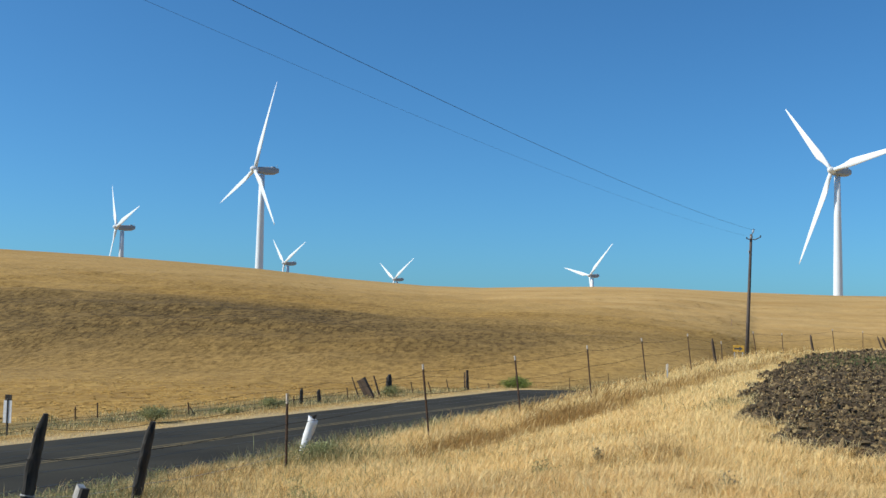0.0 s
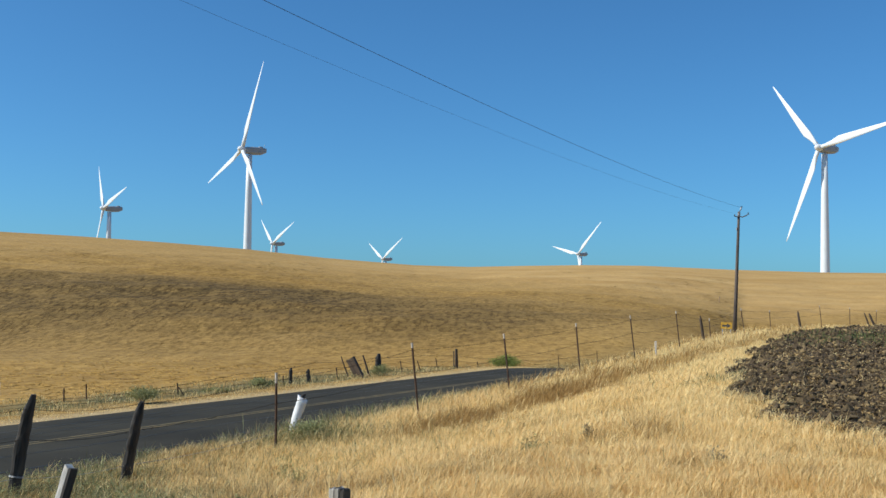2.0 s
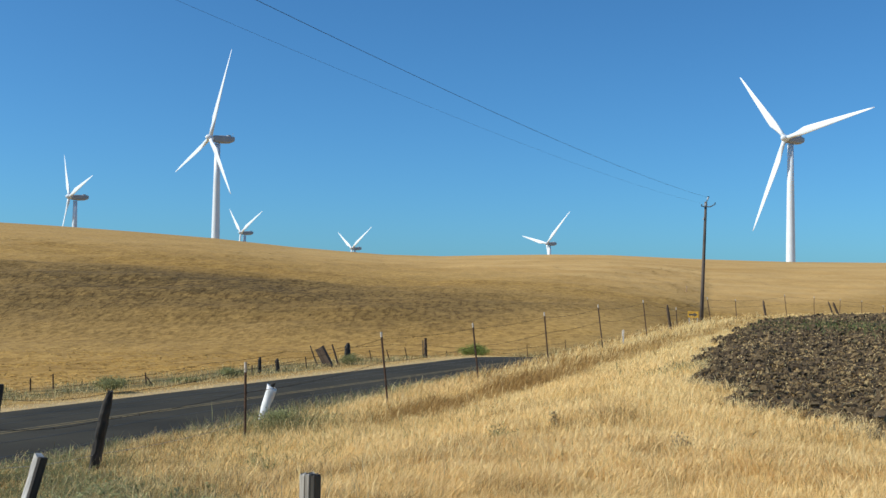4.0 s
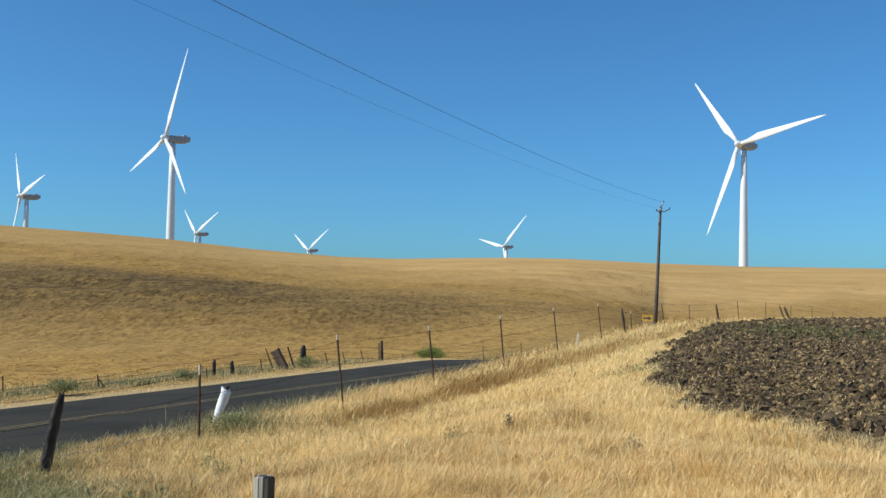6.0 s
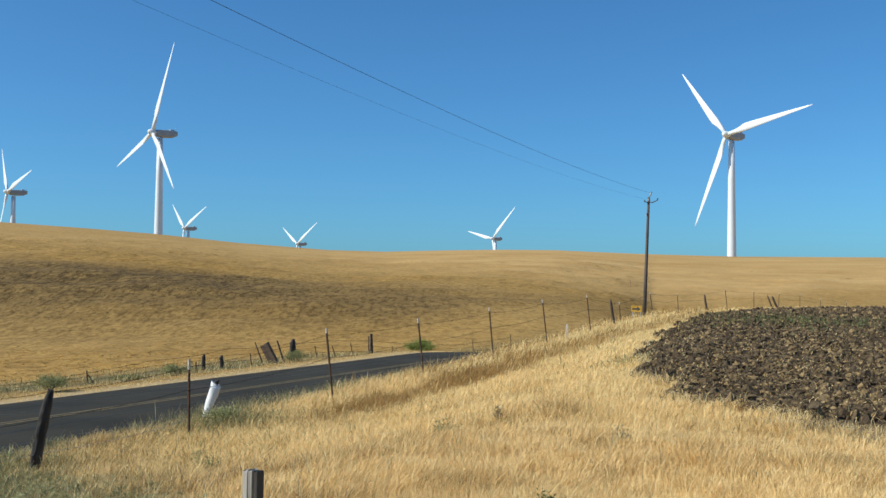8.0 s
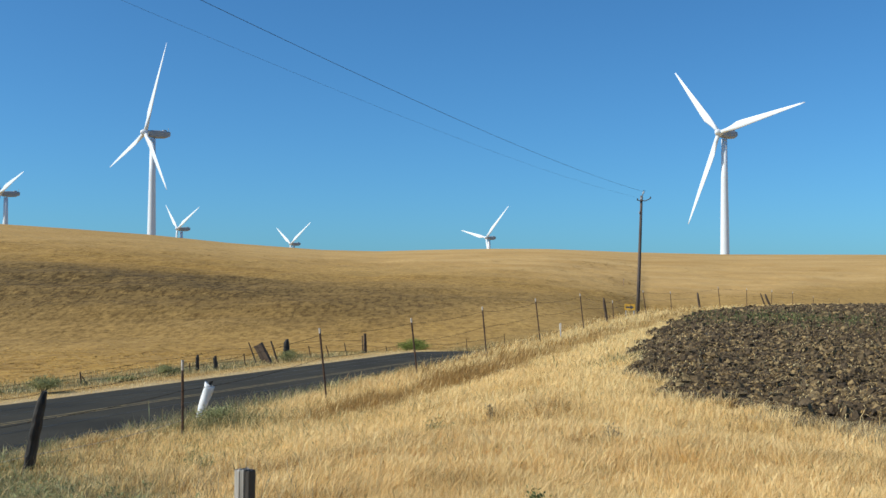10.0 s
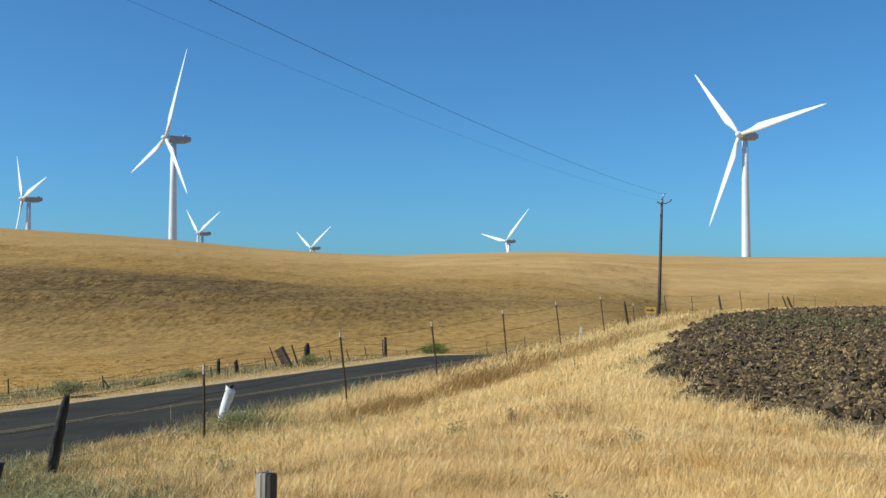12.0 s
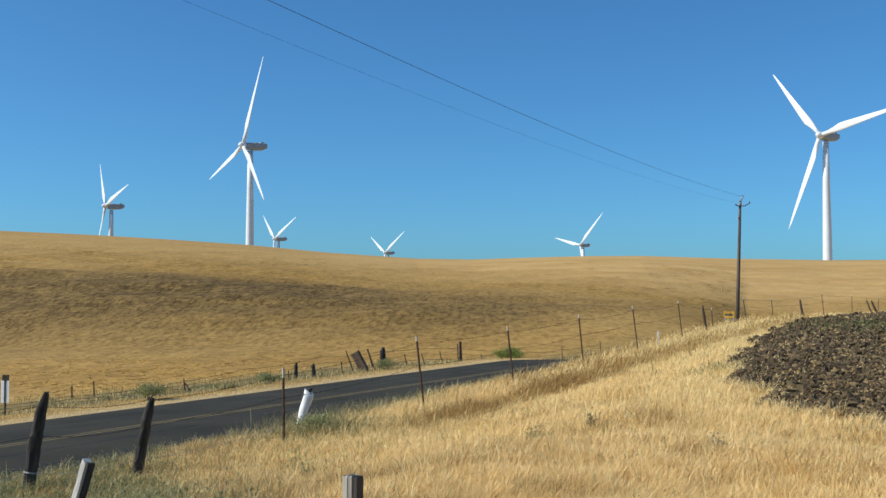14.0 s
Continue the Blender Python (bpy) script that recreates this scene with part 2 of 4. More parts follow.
def ground_z(x, y):
    x, y = np.asarray(x, float), np.asarray(y, float)
    s, mu = plan(x, y)
    rz = road_z(s)
    bank = EYE - 1.7 + 0.6 * smooth(5, 72, s) - 2.0 * smooth(84, 160, s)
    fence = EYE - 2.72 + 1.55 * smooth(12, 62, s) - 1.3 * smooth(88, 150, s)
    z = np.where(mu < -11.7, rz + (fence - rz) * smooth(-14.6, -11.7, mu), fence + (bank - fence) * np.clip((mu + 11.7) / 6.9, 0, 1) ** 1.5)
    z = z + 0.05 * waves(x, y, 3.5, 3) * smooth(-13.5, -11, mu)
    # far side: shoulder, shallow ditch, then the long hill
    z = z - 0.28 * smooth(-22.2, -25.0, mu)
    yy = np.maximum(y, 12.0)
    u = np.clip(x / yy, -0.9, 0.9)
    y0 = 26.0 / np.maximum(0.3907 - 0.9205 * u, 0.2)
    vc = np.interp(u, SKY_U, SKY_V)
    v0 = (rz - 0.3 - EYE) / np.maximum(y0, 1)
    r = (yy - y0) / (CREST - y0)
    g = 1 - np.clip(1 - r, 0, 1.2) ** 1.9
    hill = EYE + np.where(yy < CREST, yy * (v0 + (vc - v0) * g), vc * CREST * (1 - 0.35 * smooth(CREST, 650, yy)))
    hill = hill + (0.25 * waves(x, y, 14, 5) + 0.05 * waves(x, y, 5, 6)) * smooth(-30, -60, mu) * smooth(CREST - 5, 170, yy)
    z = z + (hill - z) * smooth(-25.5, -31, mu)
    return z


def dark_band(x, y):
    """Where the hill's colour is darker: a band along the slope."""
    s, mu = plan(x, y)
    u = x / np.maximum(y, 1.0)
    w = waves(x, y, 40, 8)
    mid, half = 117.0 + 4 * w - 12.5 * smooth(-0.25, 0.06, u), 27 - 12 * np.clip(u + 0.4, 0, 0.6)
    off = (y - mid) / half
    top = np.abs(off) ** (4.5 - 2.0 * smooth(-0.25, -0.05, u))
    return (0.9 + 0.1 * smooth(-0.46, -0.34, u) - 0.22 * smooth(-0.22, -0.08, u)) * np.exp(-np.where(off > 0, top, np.abs(off) ** 2.4)) * smooth(0.22, -0.02, u) * smooth(-32, -44, mu)


def bleach(x, y):
    """Where the hill's cover is short and pale: the top of the slope, reaching lower beyond the dark band."""
    s, mu = plan(x, y)
    u = x / np.maximum(y, 1.0)
    low = 172 - 40 * smooth(-0.1, 0.2, u) + 8 * waves(x, y, 45, 9)
    return smooth(low - 22, low + 45, y) * smooth(-40, -60, mu) * (0.45 + 0.55 * smooth(-0.35, 0.05, u))


def rank_strip(x, y):
    """A strip of ranker, brown grass that slants over the bank."""
    s, mu = plan(x, y)
    mid = -10.1 + 0.8 * smooth(32, 50, s) + 0.15 * waves(x, y, 5, 59)
    return np.exp(-((mu - mid) / (0.75 - 0.3 * smooth(32, 44, s))) ** 2) * smooth(16, 20, s) * smooth(72, 55, s) * np.clip(0.8 + 0.35 * waves(x, y, 6, 66), 0.3, 1)


def up(x, y):
    return float(ground_z(x, y))


# ---- mesh helpers ----
def mesh_of(name, verts, faces, material, attrs=None, shade=False):
    me = bpy.data.meshes.new(name)
    verts, faces = np.asarray(verts, np.float32), np.asarray(faces, np.int32)
    n = faces.shape[1]
    me.vertices.add(len(verts))
    me.vertices.foreach_set("co", verts.ravel())
    me.loops.add(faces.size)
    me.loops.foreach_set("vertex_index", faces.ravel())
    me.polygons.add(len(faces))
    me.polygons.foreach_set("loop_start", np.arange(0, faces.size, n, dtype=np.int32))
    for key, val in (attrs or {}).items():
        me.attributes.new(key, "FLOAT", "POINT").data.foreach_set("value", np.asarray(val, np.float32))
    me.update(calc_edges=True)
    me.materials.append(material)
    me.polygons.foreach_set("use_smooth", np.full(len(faces), bool(shade)))
    return me


def part(name, bm, material, parent, label="", smooth_it=False):
    """Links a bmesh as one mesh object under a thing or part."""
    me = bpy.data.meshes.new(name)
    bmesh.ops.recalc_face_normals(bm, faces=bm.faces)
    if smooth_it:
        for f in bm.faces:
            f.smooth = True
    bm.to_mesh(me)
    bm.free()
    me.materials.append(material)
    ob = new(name, me)
    ob.parent = parent
    if label:
        ob["label"] = label
    return ob


def thing(name, m, label, category, group="", kind=""):
    ob = new(name)
    ob.matrix_basis = m
    return tagged(ob, label, category, group, kind)


def rings(bm, levels, segs=12, squash=1.0):
    """A lofted round body: levels of (x, y, z, radius), closed at both ends."""
    loops = []
    for x, y, z, r in levels:
        loops.append([bm.verts.new((x + r * math.cos(6.28319 * k / segs), y + squash * r * math.sin(6.28319 * k / segs), z)) for k in range(segs)])
    for a, b in zip(loops, loops[1:]):
        for k in range(segs):
            bm.faces.new((a[k], a[(k + 1) % segs], b[(k + 1) % segs], b[k]))
    bm.faces.new(loops[0][::-1])
    bm.faces.new(loops[-1])
    return bm


def box(bm, lo, hi, bevel=0.0, m=None):
    made = bmesh.ops.create_cube(bm, size=1.0)["verts"]
    for v in made:
        v.co = Vector([(a + b) / 2 + c * (b - a) for a, b, c in zip(lo, hi, v.co)])
    if bevel:
        edges = list({e for v in made for e in v.link_edges})
        made = bmesh.ops.bevel(bm, geom=edges, offset=bevel, segments=2, affect="EDGES", profile=0.5)["verts"]
    if m is not None:
        bmesh.ops.transform(bm, matrix=m, verts=list(made))
    return bm


def tube(bm, points, radius, segs=5):
    """A thin tube through the points."""
    pts = [Vector(p) for p in points]
    loops = []
    for i, p in enumerate(pts):
        d = (pts[min(i + 1, len(pts) - 1)] - pts[max(i - 1, 0)]).normalized()
        side = d.cross(Vector((0, 0, 1)))
        side = side.normalized() if side.length > 1e-4 else Vector((1, 0, 0))
        top = side.cross(d)
        loops.append([bm.verts.new(p + radius * (side * math.cos(6.28319 * k / segs) + top * math.sin(6.28319 * k / segs))) for k in range(segs)])
    for a, b in zip(loops, loops[1:]):
        for k in range(segs):
            bm.faces.new((a[k], a[(k + 1) % segs], b[(k + 1) % segs], b[k]))
    bm.faces.new(loops[0][::-1])
    bm.faces.new(loops[-1])
    return bm


# ---- ground ----
def build_ground():
    radii = np.concatenate(([0.0, 0.8, 1.6], np.geomspace(2.5, 130, 330), np.geomspace(131, 285, 150), np.geomspace(292, 4800, 60)))
    front = np.radians(np.arange(-34, 34.01, 0.2))
    back = np.radians(np.arange(37, 324, 4.0))
    ang = np.concatenate((front, back))
    rr, aa = np.meshgrid(radii, ang, indexing="ij")
    x, y = rr * np.sin(aa), rr * np.cos(aa)
    z = ground_z(x, y)
    s, mu = plan(x, y)
    on_road = smooth(-14.2, -14.6, mu) * smooth(-20.6, -20.2, mu)
    z = z - 0.06 * on_road
    na = len(ang)
    i, j = np.meshgrid(np.arange(len(radii) - 1), np.arange(na), indexing="ij")
    jn = (j + 1) % na
    faces = np.stack([i * na + j, i * na + jn, (i + 1) * na + jn, (i + 1) * na + j], -1).reshape(-1, 4)[:, ::-1]
    w = waves(x, y, 40, 8)
    dark = dark_band(x, y)
    verge = np.exp(-((mu + 25.5 + 0.8 * w) / 2.6) ** 2) * smooth(120, 60, s)
    verge = np.maximum(verge, np.exp(-((mu + 13.5 + 0.2 * w) / 0.75) ** 2) * smooth(52, 44, s))
    verge = np.maximum(verge, 0.8 * np.exp(-((mu + 12.2) / 2.0) ** 2) * smooth(22, 14, s))
    dirt = smooth(-22.2, -21.3, mu + 0.3 * w) * smooth(-20.2, -20.8, mu)
    dirt = np.maximum(dirt, 0.25 * smooth(-14.6, -14.3, mu) * smooth(-13.8, -14.1, mu))
    pale = bleach(x, y)
    me = mesh_of("ground", np.stack([x, y, z], -1).reshape(-1, 3), faces, M_GROUND,
                 {"dark": dark.ravel(), "verge": verge.ravel(), "pale": pale.ravel(), "dirt": dirt.ravel(), "litter": (0.85 * smooth(-13.2, -11.0, mu) * (1 - rank_strip(x, y))).ravel()}, True)
    tagged(new("ground", me), "rolling dry golden grassland rising to a hill", "ground", kind="structure")


def strip(name, s0, s1, mu0, mu1, lift, material, step=0.8, wander=0.0):
    """A ribbon that follows the road between two offsets."""
    ss = np.arange(s0, s1, step)
    cols = np.linspace(mu0, mu1, 9 if mu1 - mu0 > 2 else 2)
    verts = []
    for s in ss:
        o = wander * float(waves(s, 0.0, 6.0, 11)) if wander else 0.0
        for c in cols:
            x, y = spot(s, c + o)
            top = 0.07 * (1 - ((c - ROAD_M) / ROAD_HALF) ** 2)
            verts.append((x, y, float(road_z(s)) + lift + top))
    n = len(cols)
    faces = [(i * n + j, i * n + j + 1, (i + 1) * n + j + 1, (i + 1) * n + j) for i in range(len(ss) - 1) for j in range(n - 1)]
    return new(name, mesh_of(name, verts, faces, material, None, True))


build_ground()
tagged(strip("road", -60, 170, ROAD_M - ROAD_HALF, ROAD_M + ROAD_HALF, 0.015, M_ASPHALT), "dark worn two-lane asphalt country road", "road", kind="structure")
for off in (-0.15, 0.06):
    tagged(strip("road_marking", -60, 170, ROAD_M + off, ROAD_M + off + 0.085, 0.020, M_YELLOW), "faded yellow painted centre line", "road marking", kind="structure")


# ---- wind turbines ----
WIND = Vector((-0.79, -0.61, 0)).normalized()
BLADE = 40.0


def blade_mesh(bm):
    """One blade along +z, leading edge towards +x, tip pre-bent a little upwind (-y)."""
    loops = []
    for k in range(15):
        q = k / 14
        z = 0.9 + (BLADE - 0.9) * q
        if q < 0.08:
            chord, thick, blend = 1.7, 1.7, 0
        elif q < 0.22:
            w = (q - 0.08) / 0.14
            chord, thick, blend = 1.7 + 1.6 * w, 1.7 - 0.9 * w, w
        else:
            w = (q - 0.22) / 0.78
            chord, thick, blend = 3.3 * (1 - w) ** 0.88 + 0.4 * w, 0.8 * (1 - w) ** 1.2 + 0.06, 1
        twist = radians(16 * (1 - q) ** 2 * blend)
        loop = []
        for j in range(12):
            a = 6.28319 * j / 12
            cx, cy = math.cos(a), math.sin(a)
            px = chord * (cx * 0.5 - 0.16 * blend)
            py = thick * 0.5 * cy * (1 - blend * 0.45 * (1 - cx) / 2)
            loop.append(bm.verts.new((px * math.cos(twist) - py * math.sin(twist), px * math.sin(twist) + py * math.cos(twist) + 0.6 * q * q, z)))
        loops.append(loop)
    for a, b in zip(loops, loops[1:]):
        for j in range(12):
            bm.faces.new((a[j], a[(j + 1) % 12], b[(j + 1) % 12], b[j]))
    bm.faces.new(loops[0][::-1])
    bm.faces.new(loops[-1])
    return bm


def wind_turbine(u, dist, hub_v, phase, label):
    """u: bearing of the tower as x over y; phase: degrees of the first blade from upright, turning towards the hill."""
    x, y = u * dist, dist
    z = up(x, y)
    height = EYE + hub_v * dist - z
    t = thing("wind_turbine", pose(x, y, z), label, "wind turbine", "wind turbines on the hill")
    top = height - 2.0
    bm = rings(bmesh.new(), [(0, 0, -0.6, 1.95), (0, 0, 0.0, 1.95), (0, 0, top * 0.35, 1.72), (0, 0, top * 0.7, 1.42), (0, 0, top, 1.18)], 28)
    part("tower", bm, M_WHITE, t, "tapered white steel tower", True)
    # the nacelle: -y points into the wind
    yaw = math.degrees(math.atan2(WIND.x, -WIND.y))
    bm = bmesh.new()
    loops = []
    for yv, w, lo, hi in ((-2.4, 1.0, -1.0, 1.0), (-1.9, 1.45, -1.55, 1.45), (2.0, 1.7, -1.75, 1.75), (5.6, 1.6, -1.45, 1.75), (7.6, 1.25, -0.55, 1.55)):
        loop = []
        for j in range(16):
            a = 6.28319 * (j + 0.5) / 16
            cx, cz = math.cos(a), math.sin(a)
            cx, cz = (abs(cx) ** 0.5) * (1 if cx > 0 else -1), (abs(cz) ** 0.5) * (1 if cz > 0 else -1)
            loop.append(bm.verts.new((w * cx, yv, (lo + hi) / 2 + (hi - lo) / 2 * cz)))
        loops.append(loop)
    for a, b in zip(loops, loops[1:]):
        for j in range(16):
            bm.faces.new((a[j], a[(j + 1) % 16], b[(j + 1) % 16], b[j]))
    bm.faces.new(loops[0][::-1])
    bm.faces.new(loops[-1])
    nac = part("nacelle", bm, M_NACELLE, t, "boxy nacelle with shade in its grey colour")
    nac.matrix_basis = pose(0, 0, height, 0, 0, yaw)
    bm = box(bmesh.new(), (-1.0, 4.4, 1.6), (1.0, 6.0, 2.15), 0.12)
    part("roof_cooler", bm, M_NACELLE, nac)
    bm = tube(bmesh.new(), [(0.5, 6.9, 1.4), (0.5, 6.95, 2.9)], 0.07, 6)
    box(bm, (0.1, 6.87, 2.85), (0.9, 7.03, 2.98))
    part("wind_vane", bm, M_NACELLE, nac)
    bm = rings(bmesh.new(), [(0, 0, -0.2, 1.25), (0, 0, 1.0, 1.5), (0, 0, 2.2, 1.3), (0, 0, 3.0, 0.8), (0, 0, 3.35, 0.25)], 20)
    bmesh.ops.rotate(bm, verts=bm.verts, matrix=Matrix.Rotation(radians(90), 3, "X"), cent=(0, 0, 0))
    hub = part("rotor_hub", bm, M_WHITE, t, "rounded white rotor hub", True)
    hub.matrix_basis = pose(0, 0, height, 0, 0, yaw) @ pose(0, -2.4, 0.1, -7, 0, 0) @ pose(0, 0, 0, 0, phase, 0)
    for k in range(3):
        b = part("blade", blade_mesh(bmesh.new()), M_WHITE, hub, "", True)
        b.matrix_basis = pose(0, -1.1, 0) @ pose(0, 0, 0, 0, 120 * k, 0)
    return t


WHITE_LABEL = "white three-bladed wind turbine standing behind the grassy hill"
wind_turbine(-0.2590, 462, 0.1465, 13, "tall white three-bladed wind turbine on the hill crest")
wind_turbine(0.2822, 439, 0.1495, -41, "tall white three-bladed wind turbine on the hill crest")
wind_turbine(-0.3957, 625, 0.0892, -44, WHITE_LABEL)
wind_turbine(-0.2310, 910, 0.0567, -55, WHITE_LABEL)
wind_turbine(-0.1255, 1105, 0.0430, -62, WHITE_LABEL)
wind_turbine(0.0585, 1000, 0.0495, 43, WHITE_LABEL)


# ---- ploughed field ----
def soil_material(name, straw):
    k = Mat(name, 0.95)
    k.b.inputs["Specular IOR Level"].default_value = 0.15
    a = k.ramp(k.noise(5, 7, 0.7), [(0.3, (0.034, 0.024, 0.016)), (0.55, (0.105, 0.075, 0.046)), (0.75, (0.26, 0.19, 0.11))])
    if straw:
        t = k.ramp(k.island(), [(0.0, (0, 0, 0)), (0.5, (0.03, 0.03, 0.03)), (0.84, (0.35, 0.35, 0.35)), (1.0, (1, 1, 1))])
    else:
        t = k.ramp(k.noise(2.5, 5, 0.7), [(0.58, (0, 0, 0)), (0.7, (0.8, 0.8, 0.8))])
    k.color(k.mix(t, a, (0.43, 0.30, 0.14)))
    return k.bump(k.noise(14, 7, 0.75), 0.9, 0.06).m


M_SOIL = soil_material("turned_dark_soil", False)
M_CLOD = soil_material("dark_soil_clods", True)


def in_field(x, y, inset=0.0):
    s, mu = plan(x, y)
    return (mu > field_edge(s) + inset + 0.35 * waves(x, y, 4.0, 21)) & (s < 150)


def build_field():
    radii = np.geomspace(8.5, 130, 420)
    ang = np.radians(np.arange(0, 36, 0.16))
    rr, aa = np.meshgrid(radii, ang, indexing="ij")
    x, y = rr * np.sin(aa), rr * np.cos(aa)
    lump = 0.5 * waves(x, y, 0.7, 31) + 0.5 * waves(x, y, 0.38, 32) + 0.4 * waves(x, y, 1.6, 33)
    z = ground_z(x, y) + 0.07 + 0.035 * lump
    keep = in_field(x, y)
    na = len(ang)
    i, j = np.meshgrid(np.arange(len(radii) - 1), np.arange(na - 1), indexing="ij")
    ok = keep[:-1, :-1] & keep[1:, :-1] & keep[:-1, 1:] & keep[1:, 1:]
    q = np.stack([i * na + j, i * na + j + 1, (i + 1) * na + j + 1, (i + 1) * na + j], -1)[ok][:, ::-1]
    used, inv = np.unique(q, return_inverse=True)
    verts = np.stack([x, y, z], -1).reshape(-1, 3)[used]
    me = mesh_of("ploughed_field", verts, inv.reshape(-1, 4), M_SOIL, None, True)
    tagged(new("ploughed_field", me), "freshly ploughed field of dark lumpy soil", "ploughed field", kind="structure")


def ico():
    """Corners and faces of a small twenty-sided lump."""
    bm = bmesh.new()
    bmesh.ops.create_icosphere(bm, subdivisions=1, radius=1.0)
    bm.verts.index_update()
    v, f = [tuple(p.co) for p in bm.verts], [[p.index for p in face.verts] for face in bm.faces]
    bm.free()
    return np.array(v), np.array(f)


def scatter(count, near, far, a0, a1, seed, power=1.0):
    """Places in a sector before the camera, thinning with distance: power 1 is even per metre of depth."""
    r = np.random.RandomState(seed)
    k = r.rand(count)
    dist = near * (far / near) ** k if power == 0 else (near ** power + k * (far ** power - near ** power)) ** (1 / power)
    a = np.radians(r.uniform(a0, a1, count))
    return dist * np.sin(a), dist * np.cos(a), dist, r


def build_clods():
    x, y, dist, r = scatter(105000, 9, 105, 0, 31, 41, 0)
    ok = in_field(x, y, 0.1)
    x, y, dist = x[ok], y[ok], dist[ok]
    n = len(x)
    size = np.clip(r.lognormal(-3.85, 0.42, n), 0.010, 0.06) * (0.8 + dist / 65)
    base, f = ico()
    v = base[None] * (1 + 1.7 * (r.rand(n, 12, 1) - 0.5)) * size[:, None, None] * np.stack([r.uniform(0.8, 1.5, n), r.uniform(0.8, 1.4, n), r.uniform(0.6, 1.25, n)], -1)[:, None, :]
    a = r.uniform(0, 6.28, n)
    ca, sa = np.cos(a)[:, None], np.sin(a)[:, None]
    vx, vy = v[:, :, 0] * ca - v[:, :, 1] * sa, v[:, :, 0] * sa + v[:, :, 1] * ca
    z = ground_z(x, y) + 0.07 + size * r.uniform(0.1, 0.9, n) + 0.03 * waves(x, y, 1.1, 34)
    verts = np.stack([vx + x[:, None], vy + y[:, None], v[:, :, 2] + z[:, None]], -1).reshape(-1, 3)
    faces = (f[None] + 12 * np.arange(n)[:, None, None]).reshape(-1, 3)
    ob = new("soil_clods", mesh_of("soil_clods", verts, faces, M_CLOD))
    tagged(ob, "dark brown clods of turned earth with straw bits", "soil clods", kind="stuff")


# ---- grass and weeds ----
def blades(name, x, y, height, width, lean, r, material, label, category, z=None, spread=0.25):
    """Joined grass blades: each bent once and narrowing to its foot and tip."""
    n = len(x)
    z = ground_z(x, y) - 0.02 if z is None else z
    a = r.uniform(0, 6.28, n)
    wx, wy = np.cos(a) * width / 2, np.sin(a) * width / 2
    lx = (lean[0] + 0.30 * waves(x, y, 0.55, 91) + 0.16 * waves(x, y, 2.2, 93) + r.normal(0, spread, n)) * height
    ly = (lean[1] + 0.30 * waves(x, y, 0.55, 92) + r.normal(0, spread, n)) * height
    p0 = np.stack([x, y, z], -1)
    p1 = p0 + np.stack([lx * 0.35, ly * 0.35, height * 0.6], -1)
    p2 = p0 + np.stack([lx, ly, height * np.sqrt(np.clip(1 - 0.4 * (lx * lx + ly * ly) / (height * height), 0.3, 1))], -1)
    wv = np.stack([wx, wy, np.zeros(n)], -1)
    verts = np.stack([p0, p1 + wv, p1 - wv, p2], 1).reshape(-1, 3)
    k = 4 * np.arange(n)[:, None]
    tris = np.concatenate([k + np.array([[0, 1, 2]]), k + np.array([[2, 1, 3]])], 1).reshape(-1, 3)
    ob = new(name, mesh_of(name, verts, tris, material))
    return tagged(ob, label, category, kind="stuff")


def tall(x, y):
    """How high the grass stands at a place, about 0.45 to 1.2."""
    return np.clip(0.85 + 0.28 * waves(x, y, 2.6, 51) + 0.22 * waves(x, y, 0.9, 52), 0.4, 1.3)


def grass_zone(x, y):
    s, mu = plan(x, y)
    return (mu > -13.9 + 0.3 * waves(x, y, 1.2, 55)) & ~in_field(x, y, 0.25)


def weedy(x, y):
    """Share of grey-green weeds: low on the bank towards the road, in patches."""
    s, mu = plan(x, y)
    k = smooth(1.0, -1.0, x + 2.7 + 0.42 * (y - 9.4) + 0.35 * waves(x, y, 1.5, 56)) * smooth(20, 15, s) * (0.66 + 0.36 * waves(x, y, 1.1, 57))
    k = np.maximum(k, 0.85 * np.exp(-(((x + 4.1) / 1.1) ** 2 + ((y - 21) / 1.6) ** 2)))
    k = np.maximum(k, 0.012 + 0.12 * smooth(-6, -9, mu) * smooth(24, 14, s))
    k = np.maximum(k, 0.55 * np.exp(-(((x - 4.9) / 0.8) ** 2 + ((y - 25.0) / 2.0) ** 2)))
    k = np.maximum(k, 0.75 * np.exp(-((mu + 13.3) / 0.6) ** 2) * smooth(16.5, 19, s) * smooth(33, 28, s))
    return np.clip(k, 0, 1)


def scrub(x, y):
    """Low on the bank by the fence corner, where the grass is thin, brown and twiggy."""
    s, mu = plan(x, y)
    return smooth(1.6, -1.6, x + 1.5 + 0.34 * (y - 9) + 0.5 * waves(x, y, 2.4, 85)) * smooth(26, 18, s)


